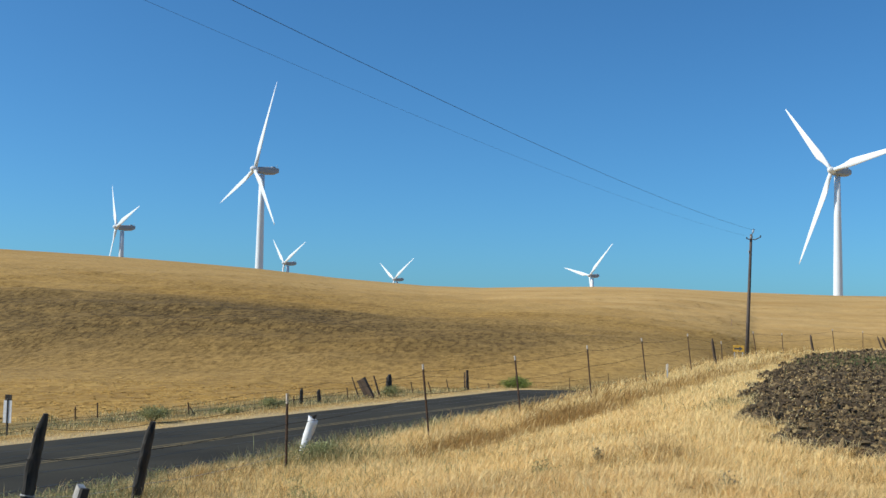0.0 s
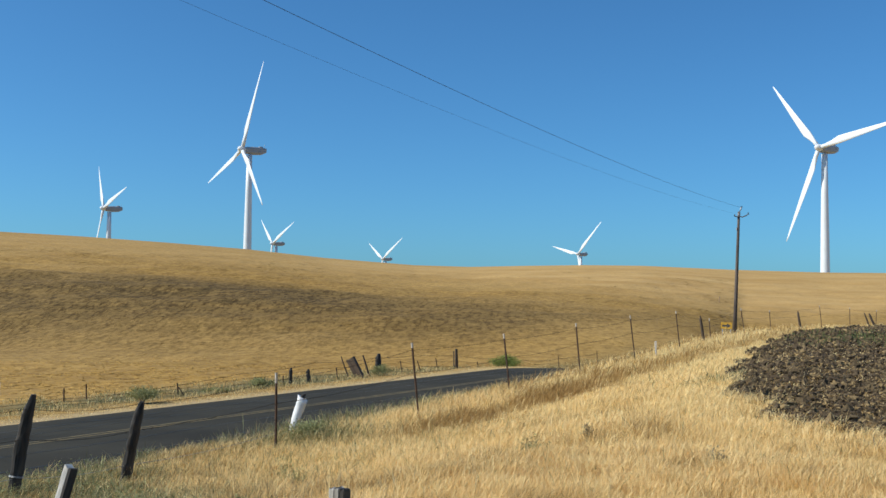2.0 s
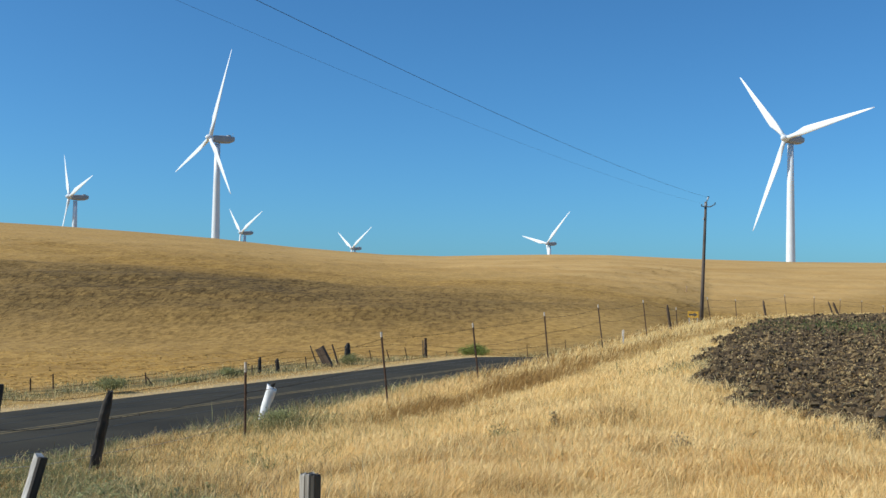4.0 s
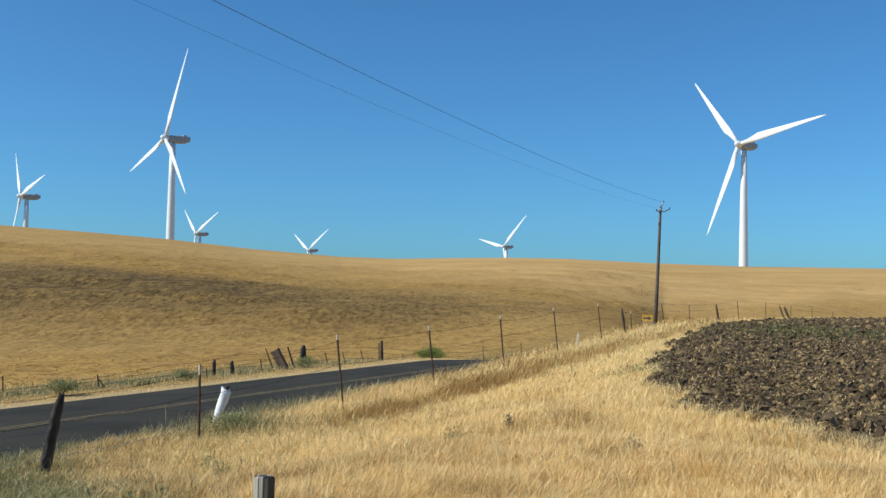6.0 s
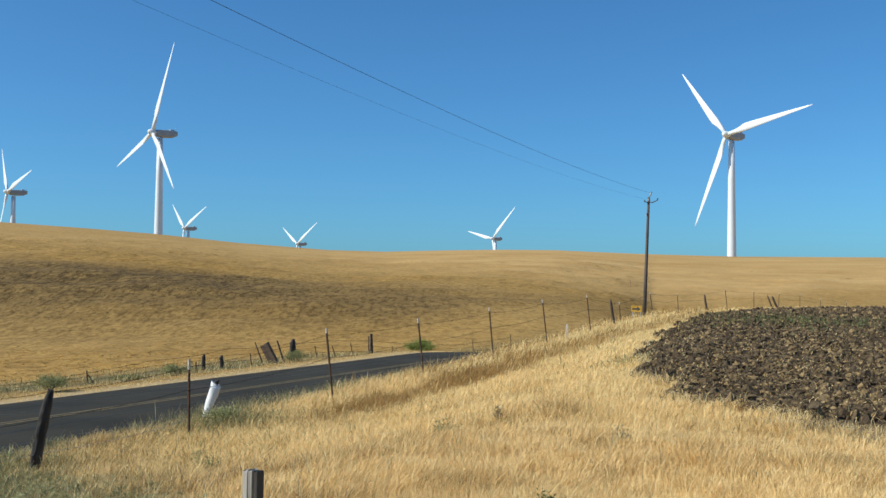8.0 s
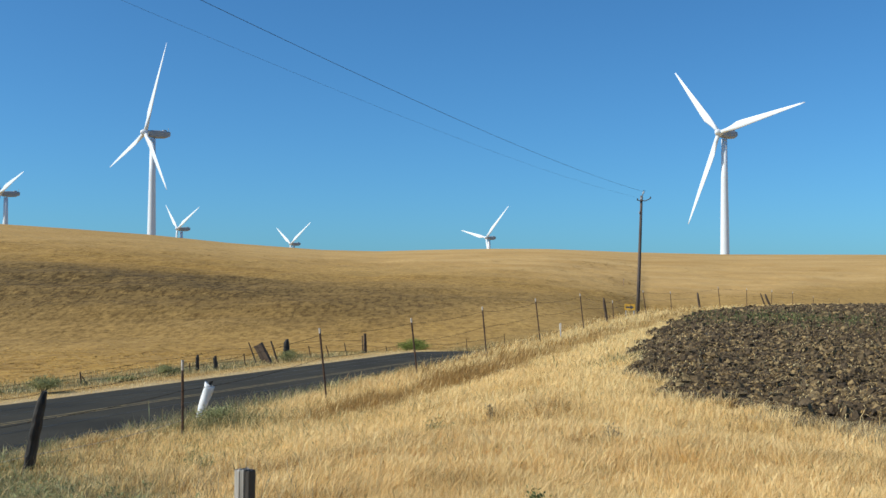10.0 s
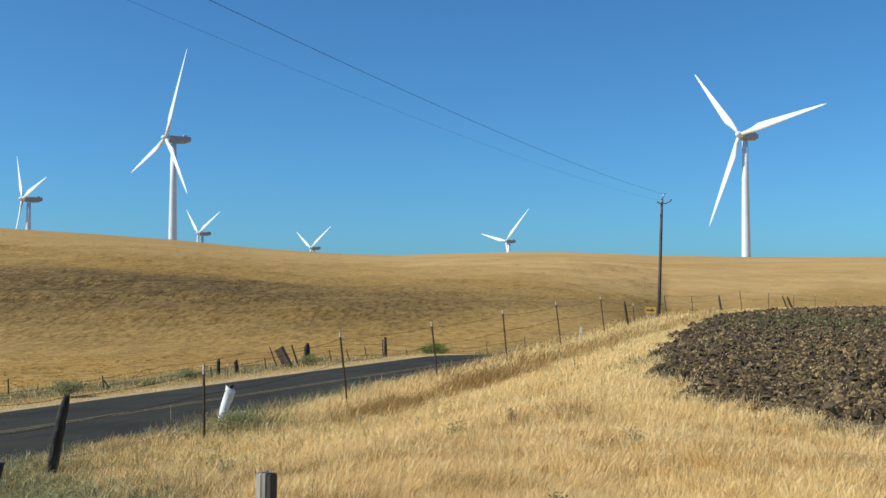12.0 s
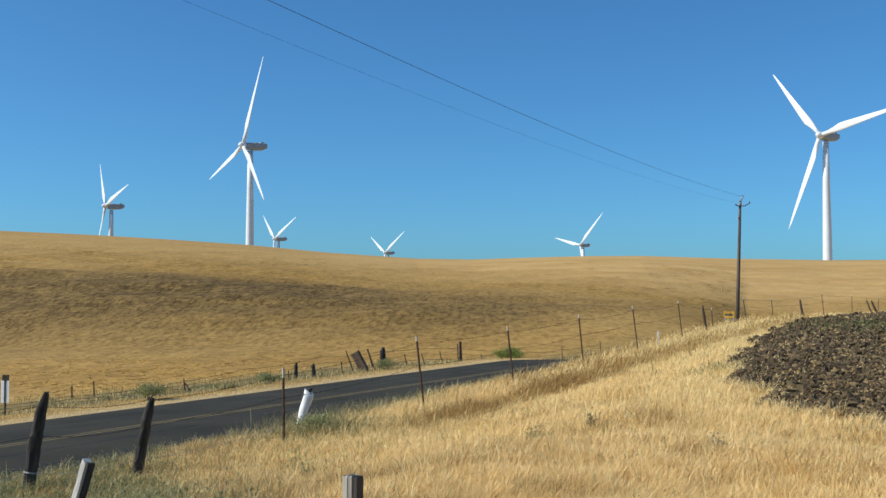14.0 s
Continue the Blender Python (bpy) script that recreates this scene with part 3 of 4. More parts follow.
def build_grass():
    bands = ((470000, 5.2, 12.5, 0.19, 0.0026, 61), (400000, 10.5, 30, 0.215, 0.0046, 62), (175000, 26, 105, 0.27, 0.0125, 63))
    for count, near, far, h, w, seed in bands:
        x, y, dist, r = scatter(count, near, far, -31, 29, seed, 0)
        ok = grass_zone(x, y) & (r.rand(count) < 0.35 + 0.65 * smooth(-0.7, 0.3, waves(x, y, 0.8, 58)))
        x, y, dist = x[ok], y[ok], dist[ok]
        n = len(x)
        s, mu = plan(x, y)
        weed = r.rand(n) < weedy(x, y)
        height = h * tall(x, y) * r.uniform(0.6, 1.25, n)
        rough = np.exp(-((mu + 12.2) / 1.5) ** 2) * smooth(14, 22, s)
        low = rank_strip(x, y)
        height *= 1 + 0.75 * low
        height *= 1 - 0.45 * np.exp(-((mu + 9.1 - 0.9 * smooth(32, 50, s)) / 0.6) ** 2) * smooth(17, 22, s) * smooth(70, 50, s)
        brown = ~weed & (r.rand(n) < 1.5 * low + 0.04 + 0.42 * scrub(x, y) * (0.7 + 0.5 * waves(x, y, 0.9, 86)) + 0.36 * smooth(0.25, 0.9, waves(x, y, 1.5, 60)) + 0.30 * smooth(0.3, 1.0, waves(x, y, 3.5, 64)) + 0.40 * np.exp(-((mu + 12.2) / 1.1) ** 2) * smooth(24, 32, s))
        height *= 1 + 0.45 * rough * (r.rand(n) < 0.5)
        width = w * r.uniform(0.6, 1.4, n) * (0.6 + 0.4 * dist / near)
        g = ~weed & ~brown
        blades("brown_grass", x[brown], y[brown], height[brown], width[brown], (0.25, 0.1), r, M_BROWN, "brown dry grass in a ranker strip across the bank", "dry grass", spread=0.4)
        blades("dry_grass", x[g], y[g], height[g], width[g], (0.20, 0.10), r, M_GRASS, "tall dry straw-coloured grass covering the bank", "dry grass", spread=0.36)
        if weed.any():
            blades("green_weeds", x[weed], y[weed], height[weed] * 1.05, width[weed] * 1.7, (0.05, 0.0), r, M_WEED, "grey-green weeds growing among dry grass", "weeds", spread=0.8)
    # the same grass round the standpoint
    x, y, dist, r = scatter(60000, 0.4, 9.0, -180, 180, 88, 1.6)
    ok = grass_zone(x, y) & ((dist < 5.4) | (np.abs(np.degrees(np.arctan2(x, y))) > 30))
    x, y = x[ok], y[ok]
    blades("dry_grass", x, y, 0.17 * tall(x, y) * r.uniform(0.6, 1.25, len(x)), r.uniform(0.002, 0.004, len(x)), (0.20, 0.10), r, M_GRASS, "tall dry straw-coloured grass covering the bank", "dry grass", spread=0.36)
    # seed stalks that stand over the rest
    x, y, dist, r = scatter(5000, 4.5, 50, -31, 29, 66, 0)
    ok = grass_zone(x, y)
    x, y, dist = x[ok], y[ok], dist[ok]
    blades("grass_stalks", x, y, r.uniform(0.26, 0.44, len(x)), 0.0022 + 0.0003 * dist, (0.25, 0.1), r, M_GRASS, "thin dry seed stalks above the grass", "dry grass", spread=0.3)
    # small weed leaves low on the bank
    x, y, dist, r = scatter(34000, 7, 24, -31, 0, 73, 0)
    ok = grass_zone(x, y) & (r.rand(len(x)) < smooth(0.25, 0.85, weedy(x, y)))
    x, y = x[ok], y[ok]
    blades("weed_leaves", x, y, r.uniform(0.03, 0.07, len(x)), r.uniform(0.010, 0.022, len(x)), (0, 0), r, M_SAGE, "small grey-green weed leaves on the bank", "weeds", ground_z(x, y) + r.uniform(0.02, 0.26, len(x)), 1.4)
    # thin tall weeds along the road's near edge
    s, mu = np.random.RandomState(75).uniform(14, 44, 15000), -13.95 + np.random.RandomState(76).normal(0, 0.34, 15000)
    x, y = spot(s, mu)
    r = np.random.RandomState(77)
    keep = r.rand(len(x)) < smooth(-0.6, 0.5, waves(x, y, 1.7, 78))
    x, y = x[keep], y[keep]
    kind = r.rand(len(x))
    high = r.uniform(0.22, 0.60, len(x)) * (0.45 + 0.45 * smooth(16, 21, s[keep]) * smooth(42, 31, s[keep])) + 0.2 * (r.rand(len(x)) < 0.02)
    for name, lo, hi, width, mat, label in (("roadside_weeds", 0.0, 0.30, 0.012, M_SAGE, "thin grey-green weeds beside the road"), ("roadside_twigs", 0.30, 0.90, 0.011, M_TWIG, "dark dry weed stalks beside the road"), ("roadside_grass", 0.90, 1.0, 0.007, M_GRASS, "thin tall dry grass beside the road")):
        g = (kind >= lo) & (kind < hi)
        blades(name, x[g], y[g], high[g], width + 0 * x[g], (0.1, 0), r, mat, label, "weeds" if mat is not M_GRASS else "dry grass", spread=0.4)
    # short straw on the far shoulder
    r = np.random.RandomState(79)
    s, mu = r.uniform(0, 70, 26000), -21.5 + r.normal(0, 0.5, 26000)
    x, y = spot(s, mu)
    keep = (mu < -20.75) & (r.rand(len(x)) < smooth(-0.9, 0.5, waves(x, y, 1.4, 80)))
    x, y = x[keep], y[keep]
    blades("shoulder_straw", x, y, r.uniform(0.03, 0.12, len(x)), 0.012 + 0 * x, (0.1, 0), r, M_GRASS, "short straw on the road's far shoulder", "dry grass", spread=0.6)
    # twiggy stalks among the weeds low on the bank
    x, y, dist, r = scatter(46000, 6, 24, -31, 27, 83, 0)
    ok = grass_zone(x, y) & (r.rand(len(x)) < np.maximum(0.9 * smooth(0.12, 0.6, weedy(x, y)), 0.4 * scrub(x, y), 0.09 + 0.2 * smooth(0.2, 0.9, waves(x, y, 1.5, 60))))
    x, y = x[ok], y[ok]
    blades("weed_stalks", x, y, r.uniform(0.10, 0.34, len(x)), r.uniform(0.003, 0.006, len(x)), (0.05, 0), r, M_TWIG, "thin dark weed stalks on the bank", "weeds", spread=0.5)
    # weeds and stubble lying on the turned soil
    x, y, dist, r = scatter(52000, 9, 100, 0, 31, 67, 0)
    ok = in_field(x, y, 0.0) & (r.rand(len(x)) < 0.25 + 0.75 * smooth(-0.1, 0.7, waves(x, y, 1.3, 84)))
    x, y, dist = x[ok], y[ok], dist[ok]
    pale = r.rand(len(x)) < 0.45
    for g, mat, label in ((pale, M_GRASS, "loose straw stubble on turned soil"), (~pale, M_BROWN, "brown half-buried straw on turned soil")):
        n = int(g.sum())
        blades("straw_stubble", x[g], y[g], r.uniform(0.04, 0.10, n), 0.006 + 0.00045 * dist[g], (0.3, 0.1), r, mat, label, "straw", ground_z(x[g], y[g]) + r.uniform(0.06, 0.14, n), 1.8)
    r = np.random.RandomState(68)
    x, y = 15.5 + r.normal(0, 2.4, 1300), 46 + r.normal(0, 5.0, 1300)
    ok = in_field(x, y, 0.5)
    x, y = x[ok], y[ok]
    blades("field_weeds", x, y, r.uniform(0.10, 0.26, len(x)), 0.03 + 0 * x, (0, 0), r, M_SPROUT, "patch of low green weeds on ploughed soil", "weeds", ground_z(x, y) + 0.1, 0.5)
    r = np.random.RandomState(87)
    s, mu = r.uniform(9, 14.2, 2600), r.normal(-0.1, 0.3, 2600)
    x, y = spot(s, mu + field_edge(s))
    blades("edge_weeds", x, y, r.uniform(0.06, 0.2, len(x)), 0.007 + 0 * x, (0.1, 0), r, M_TWIG, "dull grey weeds along the field's edge", "weeds", ground_z(x, y) + 0.03, 0.6)
    # far verge
    s, mu = np.random.RandomState(69).uniform(-12, 75, 42000), np.random.RandomState(70).uniform(-29.5, -21.8, 42000)
    x, y = spot(s, mu)
    r = np.random.RandomState(71)
    keep = r.rand(len(x)) < smooth(-0.5, 0.6, waves(x, y, 3.0, 72)) * np.exp(-((mu + 25.5) / 2.6) ** 2)
    x, y = x[keep], y[keep]
    half = r.rand(len(x)) < 0.45
    blades("verge_weeds", x[half], y[half], r.uniform(0.10, 0.32, half.sum()), 0.022 + 0 * x[half], (0.1, 0), r, M_WEED, "grey-green weeds along the far fence", "weeds", spread=0.45)
    blades("verge_grass", x[~half], y[~half], r.uniform(0.08, 0.28, (~half).sum()), 0.014 + 0 * x[~half], (0.1, 0), r, M_GRASS, "dry grass along the far fence", "dry grass", spread=0.35)


def build_tufts():
    """Low matted tussocks on the hill."""
    x, y, dist, r = scatter(75000, 36, 215, -33, 29, 81, 0)
    s, mu = plan(x, y)
    ok = (mu < -29) & (y < CREST - 3) & (r.rand(len(x)) < 0.25 + 0.75 * smooth(-0.6, 0.6, waves(x, y, 9, 82)))
    x, y, dist = x[ok], y[ok], dist[ok]
    n = len(x)
    near = smooth(130, 60, dist)
    w, dp = r.uniform(0.10, 0.4, n) * (0.4 + dist / 130), r.uniform(0.08, 0.25, n) * (0.4 + dist / 130)
    h = r.uniform(0.02, 0.05, n) + near * r.uniform(0.0, 0.03, n)
    z = ground_z(x, y) - 0.03
    c = np.stack([x, y, z], -1)
    off = np.zeros((n, 6, 3))
    off[:, 0, 0], off[:, 1, 1], off[:, 2, 0], off[:, 3, 1] = -w, -dp, w, dp
    off[:, 4, 0], off[:, 4, 2] = -w * 0.4, h
    off[:, 5, 0], off[:, 5, 2] = w * 0.35, h * r.uniform(0.6, 1.1, n)
    off[:, :, :2] += r.normal(0, 0.04, (n, 6, 2))
    f = np.array([(0, 1, 4), (1, 5, 4), (1, 2, 5), (2, 3, 5), (3, 4, 5), (3, 0, 4)])
    faces = (f[None] + 6 * np.arange(n)[:, None, None]).reshape(-1, 3)
    ob = new("hill_tussocks", mesh_of("hill_tussocks", (c[:, None] + off).reshape(-1, 3), faces, M_GROUND, {"dark": np.repeat(dark_band(x, y), 6), "pale": np.repeat(bleach(x, y), 6)}))
    tagged(ob, "matted golden grass tussocks covering the hillside", "dry grass", kind="stuff")


def shrub(x, y, width, height, material, seed, name, label, leaves=3400, stem=0.008, wood=None):
    r = np.random.RandomState(seed)
    t = thing(name, pose(x, y, up(x, y)), label, "bush")
    bm = bmesh.new()
    tips = []
    for k in range(14):
        a, q = r.uniform(0, 6.28), r.uniform(0.2, 1.0)
        tip = Vector((math.cos(a) * q * width / 2, math.sin(a) * q * width / 2, height * (1 - 0.55 * q * q) * r.uniform(0.7, 1.0)))
        tube(bm, [(0, 0, -0.05), tip * 0.5 + Vector((0, 0, 0.08 * height)), tip], stem, 4)
        tips.append(tip)
    part("stems", bm, wood or M_WOOD_BROWN, t)
    n = leaves
    pick = np.array([tips[i] for i in r.randint(0, 14, n)])
    c = pick * r.uniform(0.45, 1.05, (n, 1)) + r.normal(0, 0.09, (n, 3)) * (width, width, height)
    c[:, 2] = np.abs(c[:, 2]) + 0.02
    d1 = r.normal(0, 1, (n, 3))
    d1 /= np.linalg.norm(d1, axis=1)[:, None]
    d2 = np.cross(d1, r.normal(0, 1, (n, 3)))
    d2 /= np.linalg.norm(d2, axis=1)[:, None]
    size = r.uniform(0.010, 0.028, (n, 1)) * (0.6 + 0.4 * width)
    v = np.stack([c - d1 * size, c + d2 * size * 0.45, c + d1 * size, c - d2 * size * 0.45], 1).reshape(-1, 3)
    me = mesh_of("foliage", v, np.arange(4 * n).reshape(-1, 4), material)
    ob = new("foliage", me)
    ob.parent = t
    return t


# ---- fences ----
def lean_pose(x, y, x_top, height, turn=0.0):
    """At the ground, with the top carried sideways to x_top."""
    return pose(x, y, up(x, y)) @ Matrix.Rotation(math.atan2(x_top - x, height), 4, "Y") @ Matrix.Rotation(radians(turn), 4, "Z")


def t_post(parent, x, y, x_top, z_top, white=0.16):
    """Steel T-section post with studs and a painted top."""
    h = math.hypot(EYE + z_top - up(x, y), x_top - x)
    m = lean_pose(x, y, x_top, EYE + z_top - up(x, y), -50)
    bm = bmesh.new()
    box(bm, (-0.022, -0.004, -0.05), (0.022, 0.004, h - white))
    box(bm, (-0.004, 0.004, -0.05), (0.004, 0.036, h - white))
    k = 0.12
    while k < h - white - 0.05:
        box(bm, (-0.007, -0.012, k), (0.007, -0.004, k + 0.02))
        k += 0.07
    p = part("steel_post", bm, M_STEEL, parent)
    p.matrix_basis = m
    if white:
        bm = bmesh.new()
        box(bm, (-0.024, -0.006, h - white), (0.024, 0.006, h))
        box(bm, (-0.006, 0.006, h - white), (0.006, 0.038, h))
        part("painted_tip", bm, M_TIP, p, "white painted post tip")
    return p


def wood_post(parent, x, y, x_top, z_top, radius, material, name="wooden_post", label="", squash=0.8, seed=1, split=True):
    """A hewn post with a worn, pointed or split head and knots."""
    r = random.Random(seed)
    h = math.hypot(EYE + z_top - up(x, y), x_top - x)
    bm = bmesh.new()
    levels, n = [], 17
    for k in range(n):
        q = k / (n - 1)
        rad = radius * (1.06 - 0.18 * q + r.uniform(-0.05, 0.05))
        if split and q > 0.85:
            rad *= 1 - 3.4 * (q - 0.85)
        levels.append((r.uniform(-0.06, 0.06) * radius + (radius * 0.4 * max(0, q - 0.8) * 5 if split else 0), r.uniform(-0.06, 0.06) * radius, -0.06 + (h + 0.06) * q, rad))
    rings(bm, levels, 14, squash)
    knot = (r.uniform(0.42, 0.55) * h, r.uniform(2.4, 3.9)) if radius > 0.08 else None
    for v in bm.verts:
        v.co.x += r.uniform(-0.055, 0.055) * radius
        v.co.y += r.uniform(-0.055, 0.055) * radius
        if knot and abs(v.co.z - knot[0]) < 0.08 * h:
            side = max(0.0, math.cos(math.atan2(v.co.y, v.co.x) - knot[1]))
            v.co.x += 0.20 * radius * side * math.cos(knot[1])
            v.co.y += 0.20 * radius * side * math.sin(knot[1])
    p = part(name, bm, material, parent, label)
    p.matrix_basis = lean_pose(x, y, x_top, EYE + z_top - up(x, y), r.uniform(0, 90))
    return p


def strand(parent, places, radius, sag, seed, material, barbs=None, barb=0.0):
    """One wire through the given places, dipping between them; its barbs go into the bmesh barbs."""
    r = random.Random(seed)
    pts = []
    for (x0, y0, z0), (x1, y1, z1) in zip(places, places[1:]):
        dip = sag * r.uniform(0.4, 1.6)
        for k in range(8):
            q = k / 8
            pts.append((x0 + (x1 - x0) * q, y0 + (y1 - y0) * q, z0 + (z1 - z0) * q - 4 * dip * q * (1 - q)))
    pts.append(places[-1])
    part("wire", tube(bmesh.new(), pts, radius, 5), material, parent, "sagging barbed wire")
    if not barb:
        return
    for a, b in zip(pts, pts[1:]):
        a, b = Vector(a), Vector(b)
        n = max(1, int((b - a).length / 0.16))
        for k in range(n):
            c = a.lerp(b, (k + r.uniform(0.2, 0.8)) / n)
            d = Vector((r.uniform(-1, 1), r.uniform(-1, 1), r.uniform(-1, 1))).normalized() * barb
            tube(barbs, [c - d, c, c + d], radius * 1.3, 3)


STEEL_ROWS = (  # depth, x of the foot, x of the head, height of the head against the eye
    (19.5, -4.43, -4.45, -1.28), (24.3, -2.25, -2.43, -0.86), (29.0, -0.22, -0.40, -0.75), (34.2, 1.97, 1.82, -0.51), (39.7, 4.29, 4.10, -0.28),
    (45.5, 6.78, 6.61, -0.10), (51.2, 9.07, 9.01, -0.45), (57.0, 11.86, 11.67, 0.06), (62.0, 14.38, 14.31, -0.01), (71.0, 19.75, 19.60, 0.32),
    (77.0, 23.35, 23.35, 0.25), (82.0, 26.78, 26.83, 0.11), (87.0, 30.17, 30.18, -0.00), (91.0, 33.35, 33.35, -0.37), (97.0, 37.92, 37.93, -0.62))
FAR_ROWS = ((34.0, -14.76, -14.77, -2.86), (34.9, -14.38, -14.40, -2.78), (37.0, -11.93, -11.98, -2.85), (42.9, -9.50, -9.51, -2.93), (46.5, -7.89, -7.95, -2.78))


def near_fence():
    t = thing("roadside_fence", pose(0, 0, 0), "old barbed wire fence of rusty steel and wooden posts", "fence")
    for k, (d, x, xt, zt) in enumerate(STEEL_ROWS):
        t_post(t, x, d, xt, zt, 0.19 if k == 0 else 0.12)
    split = "blackened leaning wooden post with a split head"
    wood_post(t, -5.84, 15.75, -5.63, -1.50, 0.09, M_WOOD_DARK, "wooden_post", split, seed=3)
    corner = wood_post(t, -6.71, 14.0, -6.50, -1.26, 0.082, M_WOOD_DARK, "wooden_post", split, seed=4)
    bm = bmesh.new()
    for k in range(2):
        loop = [(0.094 * math.cos(a * 0.5236), 0.078 * math.sin(a * 0.5236), 0.32 + 0.012 * k + 0.004 * math.sin(a)) for a in range(13)]
        tube(bm, loop, 0.004, 4)
    part("wire_wrap", bm, M_BRIGHTWIRE, corner, "bright wire wound round the post")
    wood_post(t, 8.48, 49.5, 8.29, -0.31, 0.075, M_WOOD_BROWN, seed=5)
    wood_post(t, 17.23, 66.5, 17.05, -0.07, 0.09, M_WOOD_BROWN, seed=6)
    wood_post(t, 26.0, 81.0, 25.6, -0.12, 0.07, M_WOOD_BROWN, seed=7)
    wood_post(t, 26.4, 81.0, 25.95, -0.18, 0.10, M_WOOD_BROWN, seed=8)
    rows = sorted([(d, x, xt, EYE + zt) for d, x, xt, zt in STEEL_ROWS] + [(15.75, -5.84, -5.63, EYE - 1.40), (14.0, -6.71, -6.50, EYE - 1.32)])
    ends = [(5.0, -11.5, -11.5, up(-11.5, 5.0) + 1.2), (9.6, -9.0, -9.0, up(-9.0, 9.6) + 1.15)]
    barbs = bmesh.new()
    for k, (share, sag, material) in enumerate(((0.90, 0.05, M_RUSTWIRE), (0.60, 0.05, M_RUSTWIRE), (0.22, 0.05, M_BRIGHTWIRE))):
        places = []
        for d, x, xt, top in ends + rows:
            g = up(x, d)
            places.append((x + (xt - x) * share, d - 0.03, g + (top - g) * share))
        if material is M_BRIGHTWIRE:
            places = places[:5]
        strand(t, places, 0.0034, sag, 90 + k, material, barbs, 0.022)
    tagged(part("barbs", barbs, M_RUSTWIRE, t, "short twisted wire barbs"), kind="stuff")


def far_fence():
    t = thing("field_fence", pose(0, 0, 0), "low sagging wire fence with old posts below the hill", "fence")
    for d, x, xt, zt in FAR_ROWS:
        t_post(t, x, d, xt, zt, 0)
    wood_post(t, -11.75, 37.1, -11.95, -3.0, 0.03, M_WOOD_BROWN, "prop", "thin leaning wooden prop", seed=10, split=False)
    wood_post(t, -9.29, 43.4, -9.30, -2.64, 0.085, M_WOOD_DARK, seed=11)
    wood_post(t, -8.74, 44.5, -8.82, -2.75, 0.09, M_WOOD_DARK, seed=12)
    high = EYE - 2.44 - up(-7.06, 47.7)
    bm = bmesh.new()
    box(bm, (-0.19, -0.12, -0.08), (0.19, 0.12, math.hypot(high, 0.46)), 0.02)
    rr = random.Random(13)
    for v in bm.verts:
        v.co += Vector((rr.uniform(-0.012, 0.012), rr.uniform(-0.012, 0.012), rr.uniform(-0.03, 0.03)))
    part("wooden_post", bm, M_WOOD_BROWN, t, "broad squared leaning tie post").matrix_basis = lean_pose(-7.06, 47.7, -7.52, high, -18)
    wood_post(t, -6.76, 48.6, -7.08, -2.33, 0.05, M_WOOD_BROWN, seed=14, split=False)
    wood_post(t, -6.46, 49.8, -6.55, -2.30, 0.16, M_WOOD_DARK, "wooden_post", "thick dark wooden post with a worn head", 0.8, 15)
    wood_post(t, -3.27, 57.5, -3.31, -2.33, 0.10, M_WOOD_BROWN, seed=16, split=False)
    wood_post(t, -3.42, 57.6, -3.46, -2.45, 0.04, M_WOOD_BROWN, seed=17, split=False)
    for x, y, tilt, high in ((-5.64, 52.0, 0.10, 0.55), (-4.90, 53.7, 0.16, 0.50), (-4.15, 55.5, 0.12, 0.62), (-2.2, 59.5, 0.05, 0.55)):
        t_post(t, x, y, x - tilt, up(x, y) + high - EYE, 0)
    wood_post(t, -7.60, 47.75, -7.95, -2.35, 0.03, M_WOOD_BROWN, "prop", "thin leaning wooden prop", seed=18, split=False)
    for s in (66.0, 72.0):
        x, y = spot(s, FAR_FENCE_M)
        t_post(t, x, y, x - 0.05, up(x, y) + 0.95 - EYE, 0)
    places = []
    for s in (-14, -6, 1, 8, 14, 19.5, 24, 28.5, 33, 38, 43, 47, 51.5, 56, 61, 66, 72):
        x, y = spot(s, FAR_FENCE_M + 0.1)
        places.append((x, y, up(x, y)))
    barbs = bmesh.new()
    for k, (lift, sag) in enumerate(((0.24, 0.05), (0.52, 0.06), (0.80, 0.06))):
        strand(t, [(x, y, z + lift * (0.32 + 0.68 * float(smooth(34, 45, y)))) for x, y, z in places], 0.0055, sag, 95 + k, M_RUSTWIRE, barbs, 0.03 if k != 1 else 0.0)
    tagged(part("barbs", barbs, M_RUSTWIRE, t, "short twisted wire barbs"), kind="stuff")


near_fence()
far_fence()


# ---- things beside the road ----
def wooden_stake():
    x, y = -0.86, 5.2
    h = EYE - 0.87 - up(x, y)
    t = thing("wooden_stake", pose(x, y, up(x, y), 0, 0, -27), "split weathered grey wooden stake standing in grass", "stake")
    # the third, dark piece is added to paint the upright's shaded right face
    for name, lo, hi, mat in (("slab", (-0.050, -0.018, -0.05), (-0.018, 0.022, h - 0.006), M_WOOD_GREY), ("upright", (-0.011, -0.024, -0.05), (0.014, 0.030, h), M_WOOD_GREY), ("batten", (0.016, -0.022, -0.05), (0.044, 0.030, h - 0.004), M_WOOD_DARK)):
        bm = box(bmesh.new(), lo, hi, 0.004)
        r = random.Random(len(name))
        for v in bm.verts:
            v.co += Vector((r.uniform(-0.003, 0.003), r.uniform(-0.003, 0.003), r.uniform(-0.012, 0.006) if v.co.z > 0.3 else 0))
        part(name, bm, mat, t)


